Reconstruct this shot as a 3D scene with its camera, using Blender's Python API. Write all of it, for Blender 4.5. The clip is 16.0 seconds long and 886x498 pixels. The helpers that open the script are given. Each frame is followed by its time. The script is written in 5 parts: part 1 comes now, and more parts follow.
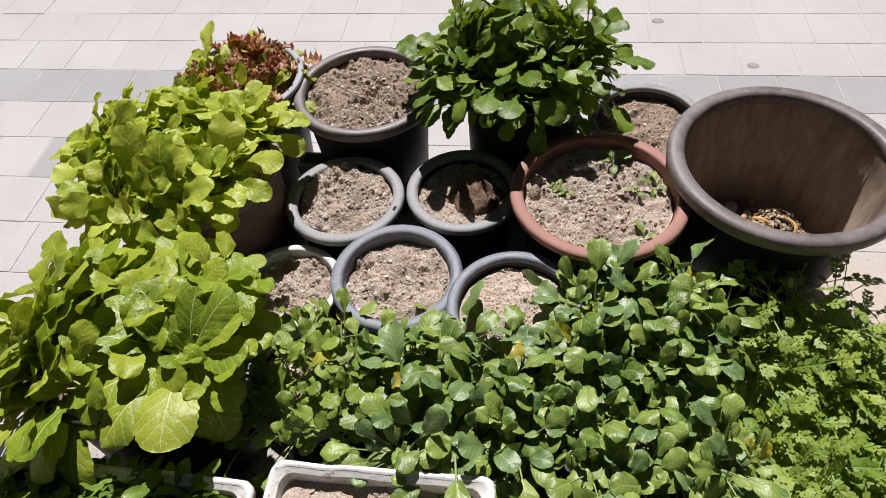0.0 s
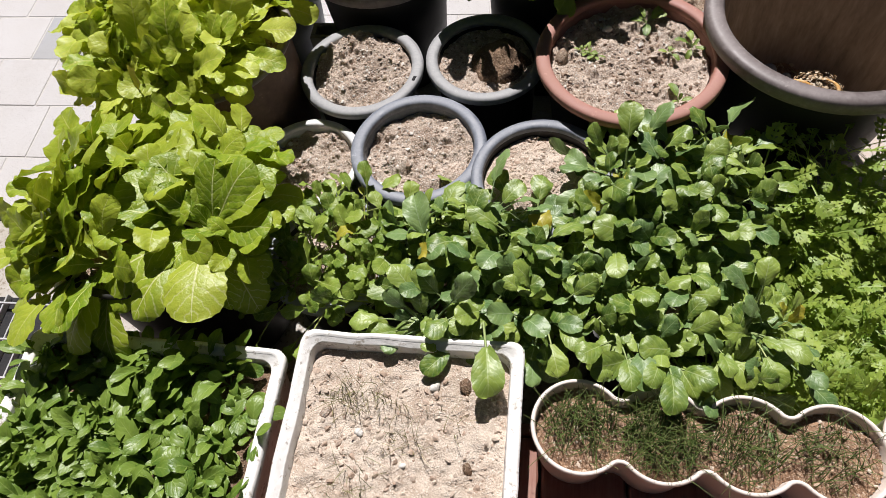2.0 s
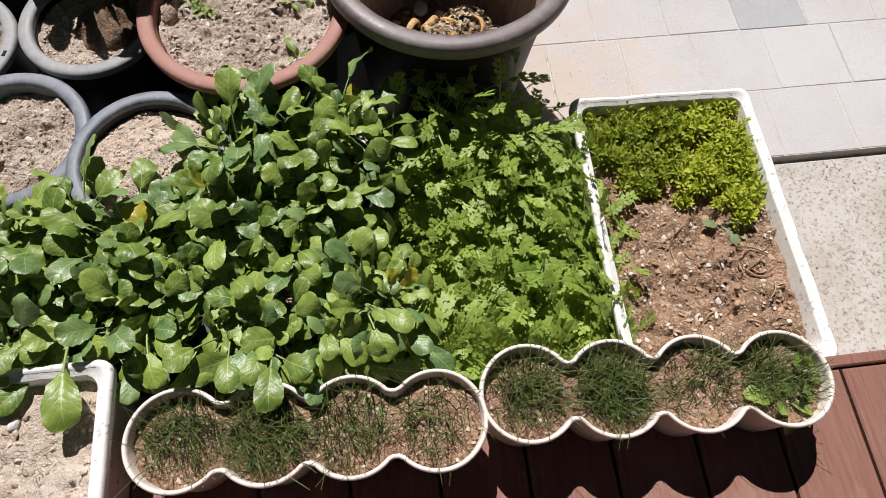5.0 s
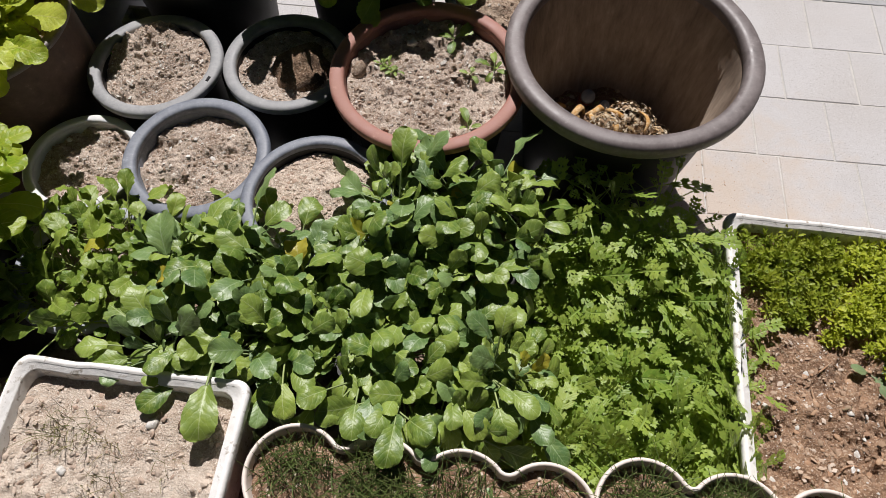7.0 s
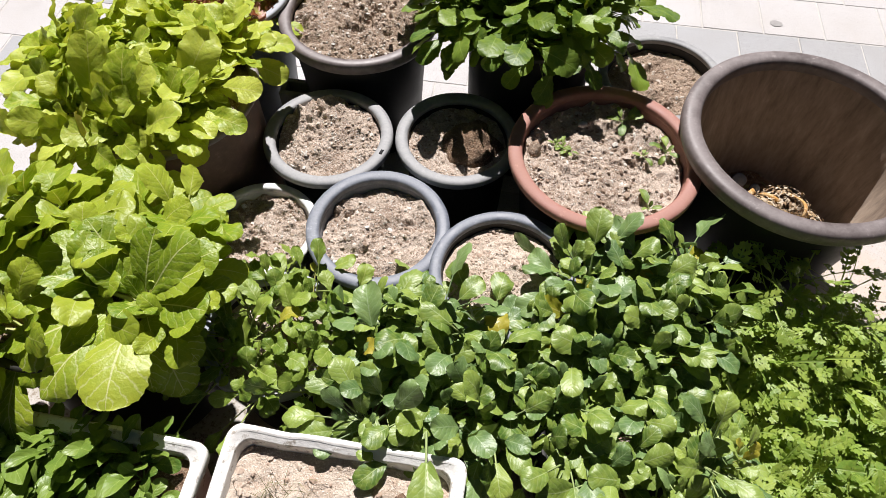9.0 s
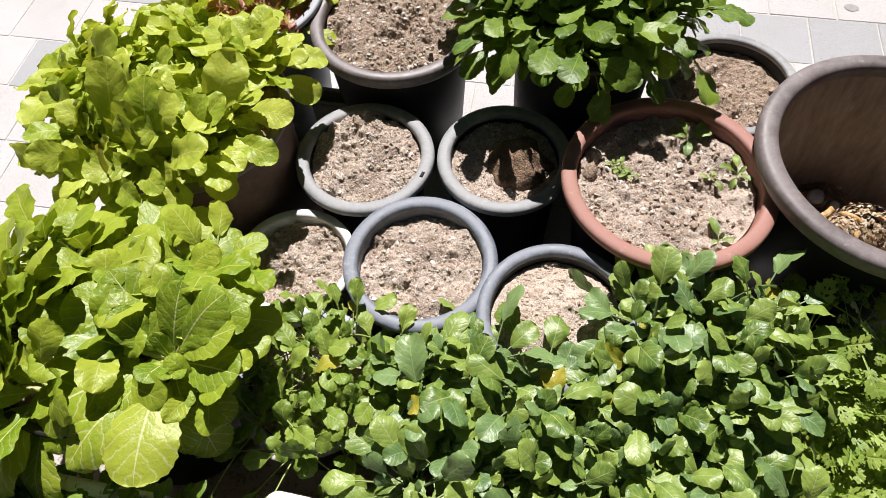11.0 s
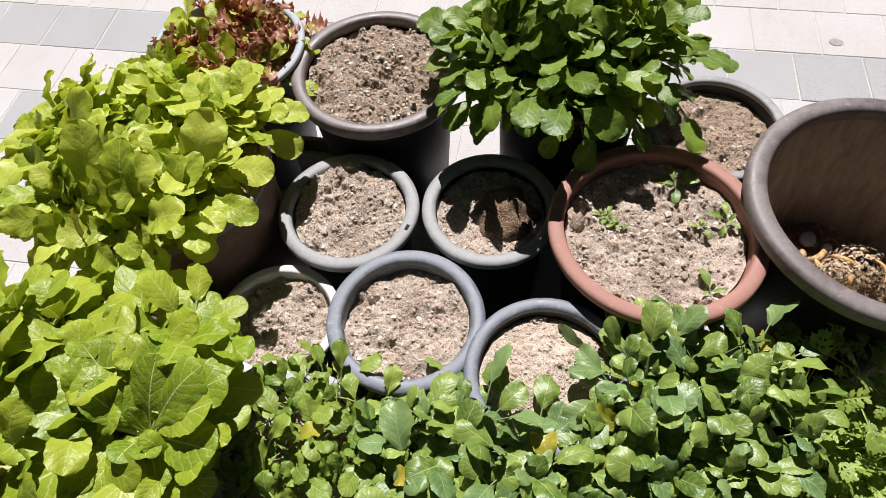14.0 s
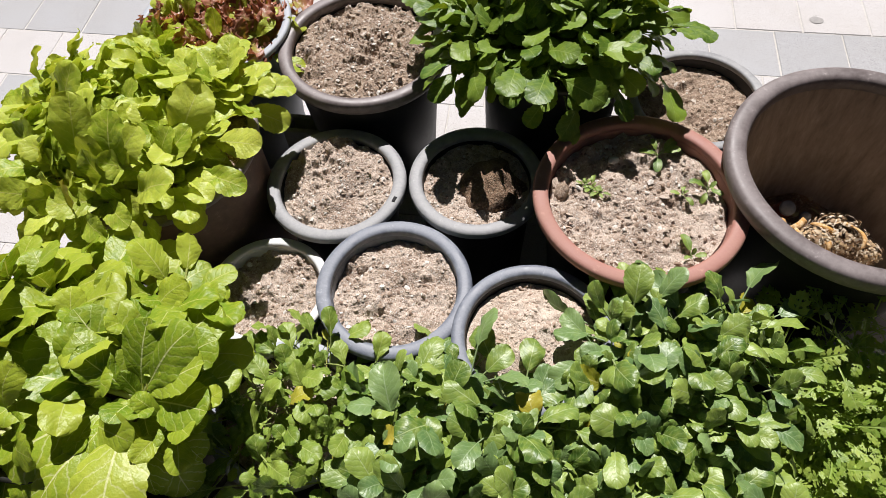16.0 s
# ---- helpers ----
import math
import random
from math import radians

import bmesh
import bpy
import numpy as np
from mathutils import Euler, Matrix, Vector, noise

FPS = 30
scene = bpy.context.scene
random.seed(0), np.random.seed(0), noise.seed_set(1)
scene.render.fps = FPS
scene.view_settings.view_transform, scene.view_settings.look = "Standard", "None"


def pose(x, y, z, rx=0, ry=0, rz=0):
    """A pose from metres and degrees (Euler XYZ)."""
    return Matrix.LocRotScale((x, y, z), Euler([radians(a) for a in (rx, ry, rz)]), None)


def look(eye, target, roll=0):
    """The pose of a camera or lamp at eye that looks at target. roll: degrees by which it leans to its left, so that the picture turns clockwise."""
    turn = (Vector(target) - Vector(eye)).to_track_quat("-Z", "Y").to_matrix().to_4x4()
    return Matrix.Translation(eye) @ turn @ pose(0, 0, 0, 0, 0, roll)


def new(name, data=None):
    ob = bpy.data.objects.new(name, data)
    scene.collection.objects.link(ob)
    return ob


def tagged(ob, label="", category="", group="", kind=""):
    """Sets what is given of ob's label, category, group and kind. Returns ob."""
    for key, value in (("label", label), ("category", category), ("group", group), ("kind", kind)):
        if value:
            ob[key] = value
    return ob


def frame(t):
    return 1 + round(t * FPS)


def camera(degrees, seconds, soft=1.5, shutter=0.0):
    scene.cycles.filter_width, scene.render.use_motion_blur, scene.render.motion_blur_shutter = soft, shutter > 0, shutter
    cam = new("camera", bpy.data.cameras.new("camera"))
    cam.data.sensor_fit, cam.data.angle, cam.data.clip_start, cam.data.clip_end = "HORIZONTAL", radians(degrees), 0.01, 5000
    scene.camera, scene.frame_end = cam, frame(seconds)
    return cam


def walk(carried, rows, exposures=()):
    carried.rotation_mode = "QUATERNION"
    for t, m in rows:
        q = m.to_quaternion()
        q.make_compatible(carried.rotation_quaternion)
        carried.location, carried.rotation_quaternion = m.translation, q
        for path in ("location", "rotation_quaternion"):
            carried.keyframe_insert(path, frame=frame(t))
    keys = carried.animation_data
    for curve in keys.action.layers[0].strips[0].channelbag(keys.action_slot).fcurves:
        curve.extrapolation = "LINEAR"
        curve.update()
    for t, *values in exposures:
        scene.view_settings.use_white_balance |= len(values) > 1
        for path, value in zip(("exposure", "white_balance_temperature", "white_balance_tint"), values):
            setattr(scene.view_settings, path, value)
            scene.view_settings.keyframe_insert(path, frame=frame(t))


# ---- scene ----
cam = camera(67.0, 16.0, soft=0.5)
PATH = [
    (0, (0.09, 0.119, 1.561), (0.03, 1.387, 0.015), -5.6),
    (0.5, (0.08, 0.112, 1.552), (-0.007, 1.339, -0.025), -5.9),
    (1, (0.062, 0.102, 1.526), (-0.047, 1.232, -0.121), -7.3),
    (1.5, (0.055, 0.105, 1.514), (-0.07, 1.164, -0.178), -8.9),
    (2, (0.065, 0.105, 1.506), (-0.061, 1.11, -0.218), -10.3),
    (2.5, (0.122, 0.114, 1.496), (0.067, 1.137, -0.222), -8.1),
    (3, (0.191, 0.14, 1.485), (0.297, 1.108, -0.262), -2.1),
    (3.5, (0.28, 0.157, 1.478), (0.467, 1.055, -0.3), 0.1),
    (4, (0.397, 0.17, 1.469), (0.651, 0.969, -0.347), 3.1),
    (4.2, (0.444, 0.169, 1.464), (0.708, 0.951, -0.358), 4.2),
    (6.3, (0.565, 0.206, 1.446), (0.754, 0.974, -0.391), 5.0),
    (6.5, (0.538, 0.214, 1.455), (0.698, 1.026, -0.366), 4.3),
    (7, (0.44, 0.223, 1.483), (0.455, 1.156, -0.287), 0.1),
    (7.5, (0.314, 0.228, 1.501), (0.231, 1.228, -0.23), -2.6),
    (8, (0.196, 0.249, 1.51), (0.086, 1.296, -0.191), -2.6),
    (8.5, (0.117, 0.247, 1.503), (0.065, 1.321, -0.184), -0.2),
    (9, (0.077, 0.24, 1.504), (0.07, 1.334, -0.17), 1.0),
    (9.5, (0.054, 0.243, 1.505), (0.01, 1.332, -0.172), -0.1),
    (9.7, (0.048, 0.26, 1.507), (-0.054, 1.342, -0.172), -2.5),
    (11.8, (0.047, 0.46, 1.468), (-0.054, 1.424, -0.281), -4.9),
    (12, (0.046, 0.46, 1.467), (-0.054, 1.421, -0.284), -5.0),
    (12.5, (0.053, 0.478, 1.471), (-0.044, 1.441, -0.279), -5.4),
    (13, (0.062, 0.494, 1.465), (-0.02, 1.448, -0.291), -4.6),
    (13.5, (0.059, 0.496, 1.473), (-0.025, 1.503, -0.253), -4.0),
    (14, (0.068, 0.489, 1.491), (-0.03, 1.553, -0.2), -4.8),
    (14.5, (0.069, 0.47, 1.503), (-0.014, 1.56, -0.172), -3.9),
    (15, (0.076, 0.452, 1.501), (-0.014, 1.547, -0.171), -4.4),
    (15.5, (0.081, 0.443, 1.499), (0.004, 1.535, -0.175), -4.7),
    (16, (0.077, 0.434, 1.481), (0.005, 1.486, -0.218), -4.3),
]
EXPOSURES = [(0.0, 0.04), (1.0, 0.09), (2.0, 0.18), (3.0, 0.28), (4.2, 0.20), (6.3, -0.17), (7.0, -0.12), (7.5, 0.03), (8.5, 0.33), (9.7, 0.38), (11.8, 0.41), (13.0, 0.38), (14.5, 0.28), (16.0, 0.28)]
walk(cam, [(t, look(eye, target, roll)) for t, eye, target, roll in PATH], EXPOSURES)

# ---- world, sun, exposure ----
world = bpy.data.worlds.new("sky")
scene.world = world
world.use_nodes = True
wn = world.node_tree.nodes
sky = wn.new("ShaderNodeTexSky")
sky.sky_type, sky.sun_disc = "NISHITA", False
sky.sun_elevation, sky.sun_rotation = radians(56), radians(-2)
world.node_tree.links.new(sky.outputs[0], wn["Background"].inputs[0])
wn["Background"].inputs[1].default_value = 0.008
SUN_EL, SUN_AZ = radians(56), radians(-88)
sun_way = Vector((math.cos(SUN_AZ) * math.cos(SUN_EL), math.sin(SUN_AZ) * math.cos(SUN_EL), -math.sin(SUN_EL)))
sun = new("sun", bpy.data.lights.new("sun", "SUN"))
sun.data.energy, sun.data.angle, sun.data.color = 5.7, radians(0.55), (1.0, 0.95, 0.935)
sun.rotation_euler = sun_way.to_track_quat("-Z", "Y").to_euler()
sun.location = (0, 3, 6)

rng = random.Random(11)
TURN = radians(-7.33)          # the paving, the deck and the boxes lie turned by this
CU, SU = math.cos(TURN), math.sin(TURN)


def uv_to_xy(u, v):
    return u * CU - v * SU, u * SU + v * CU


# ---- materials ----
def nodes_of(name):
    m = bpy.data.materials.new(name)
    m.use_nodes = True
    n = m.node_tree.nodes
    return m, n, m.node_tree.links, n["Principled BSDF"]


def node(n, kind, **values):
    x = n.new(kind)
    for key, value in values.items():
        if key in x.inputs:
            x.inputs[key].default_value = value
    return x


def mix_rgb(n, l, fac, a, b):
    x = n.new("ShaderNodeMix")
    x.data_type = "RGBA"
    for slot, value in ((0, fac), (6, a), (7, b)):
        if isinstance(value, (int, float)):
            x.inputs[slot].default_value = value
        elif isinstance(value, tuple):
            x.inputs[slot].default_value = (*value, 1)
        else:
            l.new(value, x.inputs[slot])
    return x.outputs[2]


def math_node(n, l, op, a, b=None, clamp=False):
    x = n.new("ShaderNodeMath")
    x.operation, x.use_clamp = op, clamp
    for slot, value in ((0, a), (1, b)):
        if value is None:
            continue
        if isinstance(value, (int, float)):
            x.inputs[slot].default_value = value
        else:
            l.new(value, x.inputs[slot])
    return x.outputs[0]


def ramp(n, l, value, lo, hi):
    x = n.new("ShaderNodeMapRange")
    x.clamp = True
    l.new(value, x.inputs[0])
    x.inputs[1].default_value, x.inputs[2].default_value = lo, hi
    return x.outputs[0]


def noise_tex(n, l, coords, scale, detail=4.0, rough=0.6):
    x = node(n, "ShaderNodeTexNoise", Scale=scale, Detail=detail, Roughness=rough)
    l.new(coords, x.inputs["Vector"])
    return x.outputs[0]


def bump_to(n, l, height, bsdf, strength, distance):
    b = node(n, "ShaderNodeBump", Strength=strength, Distance=distance)
    l.new(height, b.inputs["Height"])
    l.new(b.outputs[0], bsdf.inputs["Normal"])


def position(n):
    return n.new("ShaderNodeNewGeometry").outputs["Position"]


def rough_material(name, c1, c2, c3, scales=(6, 40, 220), roughness=0.9, bump=0.4, depth=0.004, spot=(0.52, 0.68), spec=0.3):
    """A mineral or worn surface: two tones at a large scale, a third in specks at a fine one."""
    m, n, l, b = nodes_of(name)
    p = position(n)
    big = noise_tex(n, l, p, scales[0], 5)
    mid = noise_tex(n, l, p, scales[1], 6, 0.7)
    fine = noise_tex(n, l, p, scales[2], 3, 0.6)
    mixed = math_node(n, l, "ADD", math_node(n, l, "MULTIPLY", big, 0.5), math_node(n, l, "MULTIPLY", mid, 0.5))
    col = mix_rgb(n, l, ramp(n, l, mixed, 0.43, 0.57), c1, c2)
    col = mix_rgb(n, l, ramp(n, l, fine, *spot), col, c3)
    l.new(col, b.inputs["Base Color"])
    b.inputs["Roughness"].default_value = roughness
    b.inputs["Specular IOR Level"].default_value = spec
    h = math_node(n, l, "ADD", mid, math_node(n, l, "MULTIPLY", fine, 0.5))
    bump_to(n, l, h, b, bump, depth)
    return m


def paver_material(name, tone, speck, shift):
    m, n, l, b = nodes_of(name)
    p = position(n)
    rnd = n.new("ShaderNodeObjectInfo").outputs["Random"]
    big = noise_tex(n, l, p, 2.2, 6, 0.65)
    stain = noise_tex(n, l, p, 9, 5, 0.7)
    grain = noise_tex(n, l, p, 210, 3, 0.7)
    pit = noise_tex(n, l, p, 290, 2, 0.5)
    dark = tuple(c * (1 - shift) for c in tone)
    col = mix_rgb(n, l, rnd, tone, dark)
    col = mix_rgb(n, l, math_node(n, l, "MULTIPLY", ramp(n, l, big, 0.42, 0.66), 0.45), col, tuple(c * k for c, k in zip(tone, (0.80, 0.76, 0.70))))
    col = mix_rgb(n, l, math_node(n, l, "MULTIPLY", ramp(n, l, stain, 0.55, 0.75), 0.28), col, tuple(c * 0.68 for c in tone))
    col = mix_rgb(n, l, math_node(n, l, "MULTIPLY", ramp(n, l, grain, 0.50, 0.66), 0.55), col, tuple(c * 1.18 for c in tone))
    col = mix_rgb(n, l, math_node(n, l, "MULTIPLY", ramp(n, l, pit, 0.58, 0.68), 0.6), col, speck)
    # brown dust trodden out round the tub and the seed box
    gap = n.new("ShaderNodeVectorMath")
    gap.operation = "DISTANCE"
    l.new(p, gap.inputs[0])
    gap.inputs[1].default_value = (1.10, 1.08, 0.0)
    far = math_node(n, l, "ADD", gap.outputs["Value"], math_node(n, l, "MULTIPLY", math_node(n, l, "SUBTRACT", stain, 0.5), 0.9))
    dust = math_node(n, l, "MULTIPLY", math_node(n, l, "SUBTRACT", 1.0, ramp(n, l, far, 0.10, 0.46)), 0.75)
    col = mix_rgb(n, l, dust, col, (0.52, 0.43, 0.35))
    l.new(col, b.inputs["Base Color"])
    b.inputs["Roughness"].default_value = 0.88
    b.inputs["Specular IOR Level"].default_value = 0.25
    bump_to(n, l, math_node(n, l, "SUBTRACT", grain, math_node(n, l, "MULTIPLY", ramp(n, l, pit, 0.62, 0.72), 0.8)), b, 0.35, 0.002)
    return m


def plastic_material(name, base, dust, amount=0.5, roughness=0.5, scratch=0.5, drips=False):
    """Sun-bleached plastic with dust and pale scuffs."""
    m, n, l, b = nodes_of(name)
    p = position(n)
    if drips:
        mp = n.new("ShaderNodeMapping")
        mp.inputs["Scale"].default_value = (1.0, 1.0, 0.22)
        l.new(p, mp.inputs[0])
        p = mp.outputs[0]
    big = noise_tex(n, l, p, 9, 6, 0.7)
    mid = noise_tex(n, l, p, 60, 5, 0.7)
    fine = noise_tex(n, l, p, 300, 2)
    f = math_node(n, l, "MULTIPLY", ramp(n, l, math_node(n, l, "ADD", math_node(n, l, "MULTIPLY", big, 0.6), math_node(n, l, "MULTIPLY", mid, 0.4)), 0.36, 0.66), amount)
    col = mix_rgb(n, l, f, base, dust)
    col = mix_rgb(n, l, math_node(n, l, "MULTIPLY", ramp(n, l, mid, 0.62, 0.72), scratch * 0.5), col, tuple(min(1, c * 1.7 + 0.05) for c in dust))
    l.new(col, b.inputs["Base Color"])
    l.new(math_node(n, l, "ADD", math_node(n, l, "MULTIPLY", f, 0.4), roughness), b.inputs["Roughness"])
    bump_to(n, l, math_node(n, l, "ADD", mid, math_node(n, l, "MULTIPLY", fine, 0.3)), b, 0.15, 0.002)
    return m


def pebble_material(name, tones):
    m, n, l, b = nodes_of(name)
    g = n.new("ShaderNodeNewGeometry")
    r = n.new("ShaderNodeValToRGB")
    r.color_ramp.interpolation = "CONSTANT"
    for i, c in enumerate(tones):
        e = r.color_ramp.elements[i] if i < 2 else r.color_ramp.elements.new(i / len(tones))
        e.position, e.color = i / len(tones), (*c, 1)
    l.new(g.outputs["Random Per Island"], r.inputs[0])
    nz = noise_tex(n, l, g.outputs["Position"], 260, 4)
    l.new(mix_rgb(n, l, math_node(n, l, "MULTIPLY", nz, 0.5), r.outputs[0], tuple(0.45 * c for c in tones[0])), b.inputs["Base Color"])
    b.inputs["Roughness"].default_value = 0.92
    bump_to(n, l, nz, b, 0.4, 0.002)
    return m


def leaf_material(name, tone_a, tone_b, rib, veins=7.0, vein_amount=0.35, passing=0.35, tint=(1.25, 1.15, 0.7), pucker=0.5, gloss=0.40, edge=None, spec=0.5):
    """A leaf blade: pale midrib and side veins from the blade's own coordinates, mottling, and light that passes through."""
    m, n, l, b = nodes_of(name)
    tc = n.new("ShaderNodeTexCoord")
    xyz = n.new("ShaderNodeSeparateXYZ")
    l.new(tc.outputs["UV"], xyz.inputs[0])
    a = math_node(n, l, "MULTIPLY", math_node(n, l, "ABSOLUTE", math_node(n, l, "SUBTRACT", xyz.outputs[0], 0.5)), 2.0)
    y = xyz.outputs[1]
    thin = math_node(n, l, "ADD", math_node(n, l, "MULTIPLY", math_node(n, l, "SUBTRACT", 1.0, y), 0.055), 0.014)
    mid = math_node(n, l, "SUBTRACT", 1.0, ramp(n, l, math_node(n, l, "DIVIDE", a, thin), 0.5, 1.1))
    wob = noise_tex(n, l, tc.outputs["UV"], 6, 2)
    run = math_node(n, l, "ADD", math_node(n, l, "SUBTRACT", math_node(n, l, "MULTIPLY", y, veins), math_node(n, l, "MULTIPLY", a, 1.9)), math_node(n, l, "MULTIPLY", wob, 0.9))
    tri = math_node(n, l, "PINGPONG", run, 0.5)
    side = math_node(n, l, "SUBTRACT", 1.0, ramp(n, l, tri, 0.02, 0.10))
    info = n.new("ShaderNodeObjectInfo").outputs["Random"]
    mott = noise_tex(n, l, tc.outputs["Object"], 60, 4, 0.6)
    blister = noise_tex(n, l, tc.outputs["Object"], 175, 2, 0.5)
    fine = noise_tex(n, l, tc.outputs["Object"], 190, 3, 0.6)
    tone = mix_rgb(n, l, info, tone_a, tone_b)
    tone = mix_rgb(n, l, math_node(n, l, "MULTIPLY", ramp(n, l, mott, 0.40, 0.68), 0.5), tone, tuple(c * k for c, k in zip(tone_b, (1.25, 1.12, 1.0))))
    if edge:
        e = math_node(n, l, "MULTIPLY", ramp(n, l, math_node(n, l, "ADD", math_node(n, l, "MAXIMUM", math_node(n, l, "MULTIPLY", a, 0.9), y), math_node(n, l, "MULTIPLY", mott, 0.5)), 0.62, 1.0), 0.95)
        tone = mix_rgb(n, l, e, tone, edge)
    vein = math_node(n, l, "MAXIMUM", math_node(n, l, "MULTIPLY", mid, 0.9), math_node(n, l, "MULTIPLY", side, vein_amount))
    col = mix_rgb(n, l, vein, tone, rib)
    l.new(col, b.inputs["Base Color"])
    b.inputs["Roughness"].default_value = gloss
    b.inputs["Specular IOR Level"].default_value = spec
    height = math_node(n, l, "ADD", math_node(n, l, "ADD", math_node(n, l, "MULTIPLY", mott, 0.45), math_node(n, l, "MULTIPLY", ramp(n, l, tri, 0.0, 0.30), 0.20)), math_node(n, l, "ADD", math_node(n, l, "MULTIPLY", fine, 0.2), math_node(n, l, "MULTIPLY", blister, 0.55)))
    bump_to(n, l, height, b, pucker, 0.0024)
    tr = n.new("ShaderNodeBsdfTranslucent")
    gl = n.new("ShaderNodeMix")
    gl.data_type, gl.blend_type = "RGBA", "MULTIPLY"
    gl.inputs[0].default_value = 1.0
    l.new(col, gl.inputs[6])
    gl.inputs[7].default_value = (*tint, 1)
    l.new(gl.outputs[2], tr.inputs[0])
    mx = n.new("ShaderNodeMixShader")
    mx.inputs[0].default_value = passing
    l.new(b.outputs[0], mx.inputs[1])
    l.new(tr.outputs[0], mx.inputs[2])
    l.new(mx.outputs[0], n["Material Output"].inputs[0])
    return m


def wood_material(name, c1, c2, c3):
    m, n, l, b = nodes_of(name)
    tc = n.new("ShaderNodeTexCoord")
    mp = n.new("ShaderNodeMapping")
    mp.inputs["Scale"].default_value = (60, 3, 20)
    l.new(tc.outputs["Object"], mp.inputs[0])
    grain = noise_tex(n, l, mp.outputs[0], 2.0, 8, 0.7)
    big = noise_tex(n, l, position(n), 7, 5, 0.7)
    rnd = n.new("ShaderNodeObjectInfo").outputs["Random"]
    col = mix_rgb(n, l, ramp(n, l, grain, 0.35, 0.68), c1, c2)
    col = mix_rgb(n, l, math_node(n, l, "MULTIPLY", rnd, 0.3), col, tuple(c * 0.7 for c in c1))
    col = mix_rgb(n, l, math_node(n, l, "MULTIPLY", ramp(n, l, big, 0.50, 0.75), 0.6), col, c3)
    l.new(col, b.inputs["Base Color"])
    b.inputs["Roughness"].default_value = 0.62
    bump_to(n, l, grain, b, 0.3, 0.003)
    return m


PAVER_PALE = paver_material("pale_paver", (0.53, 0.518, 0.52), (0.26, 0.24, 0.23), 0.06)
PAVER_GREY = paver_material("grey_paver", (0.41, 0.415, 0.43), (0.16, 0.16, 0.16), 0.10)
JOINT = rough_material("joint_sand", (0.55, 0.53, 0.50), (0.44, 0.42, 0.39), (0.60, 0.58, 0.55))
GROUND = rough_material("ground_concrete", (0.44, 0.42, 0.39), (0.34, 0.32, 0.29), (0.26, 0.24, 0.21), scales=(3, 22, 160))
STRIP = rough_material("gritty_concrete", (0.42, 0.39, 0.34), (0.50, 0.48, 0.45), (0.25, 0.21, 0.16), scales=(5, 26, 120), bump=0.5)
DECK = wood_material("stained_deck_wood", (0.205, 0.085, 0.060), (0.33, 0.175, 0.13), (0.38, 0.26, 0.21))
SOIL_TAN = rough_material("dry_tan_soil", (0.64, 0.525, 0.435), (0.37, 0.275, 0.21), (0.75, 0.69, 0.62), scales=(13, 62, 330), bump=1.0, depth=0.009)
SOIL_SAND = rough_material("pale_sandy_soil", (0.66, 0.56, 0.465), (0.46, 0.36, 0.28), (0.75, 0.68, 0.60), scales=(10, 50, 300), bump=0.9, depth=0.009)
SOIL_DARK = rough_material("dark_crumbly_soil", (0.47, 0.355, 0.265), (0.27, 0.185, 0.13), (0.60, 0.50, 0.40), scales=(15, 70, 300), bump=1.0, depth=0.010)
SOIL_BROWN_AND_SHADED = rough_material("brown_humus_and_shaded_soil", (0.30, 0.195, 0.125), (0.165, 0.10, 0.065), (0.46, 0.35, 0.25), scales=(12, 60, 240), bump=1.0, depth=0.011)
SOIL_MULCH = rough_material("orange_brown_mulched_soil", (0.40, 0.25, 0.155), (0.20, 0.115, 0.07), (0.60, 0.46, 0.34), scales=(22, 75, 240), bump=1.0, depth=0.010)
CRUMBS_TAN = pebble_material("tan_crumbs", ((0.56, 0.46, 0.37), (0.46, 0.36, 0.275), (0.60, 0.51, 0.43), (0.36, 0.265, 0.195), (0.52, 0.43, 0.35), (0.78, 0.74, 0.68), (0.50, 0.40, 0.32), (0.30, 0.21, 0.15)))
CRUMBS_SAND = pebble_material("sandy_crumbs", ((0.62, 0.50, 0.405), (0.52, 0.40, 0.315), (0.66, 0.55, 0.45), (0.44, 0.32, 0.24), (0.58, 0.47, 0.38)))
CRUMBS_DARK = pebble_material("dark_crumbs", ((0.40, 0.30, 0.22), (0.20, 0.135, 0.09), (0.50, 0.40, 0.31), (0.28, 0.195, 0.14), (0.66, 0.60, 0.53)))
CRUMBS_CHIP = pebble_material("bark_chips_and_grit", ((0.56, 0.42, 0.31), (0.30, 0.18, 0.11), (0.48, 0.33, 0.22), (0.24, 0.145, 0.09), (0.68, 0.57, 0.47), (0.40, 0.27, 0.18), (0.44, 0.31, 0.21), (0.34, 0.22, 0.14)))
# Black pots' own colour; on brown and terracotta pots it paints their sides' shade.
BLACK_AND_SHADED_PLASTIC = plastic_material("black_and_shaded_plastic", (0.011, 0.0105, 0.0105), (0.035, 0.032, 0.03), 0.35, 0.5)
GREY_RIM_AND_SHEEN = plastic_material("dusty_rim_and_tray_sheen", (0.19, 0.195, 0.205), (0.42, 0.42, 0.42), 0.8, 0.45)
BLUE_RIM_SHADED_LID = plastic_material("blue_grey_rim_shaded_lid", (0.095, 0.11, 0.145), (0.31, 0.33, 0.37), 0.75, 0.42)
BROWN_RIM = plastic_material("brown_grey_rim", (0.098, 0.080, 0.078), (0.27, 0.235, 0.232), 0.75, 0.36)
BROWN_BODY = plastic_material("brown_plastic", (0.07, 0.040, 0.028), (0.26, 0.155, 0.11), 0.6, 0.5)
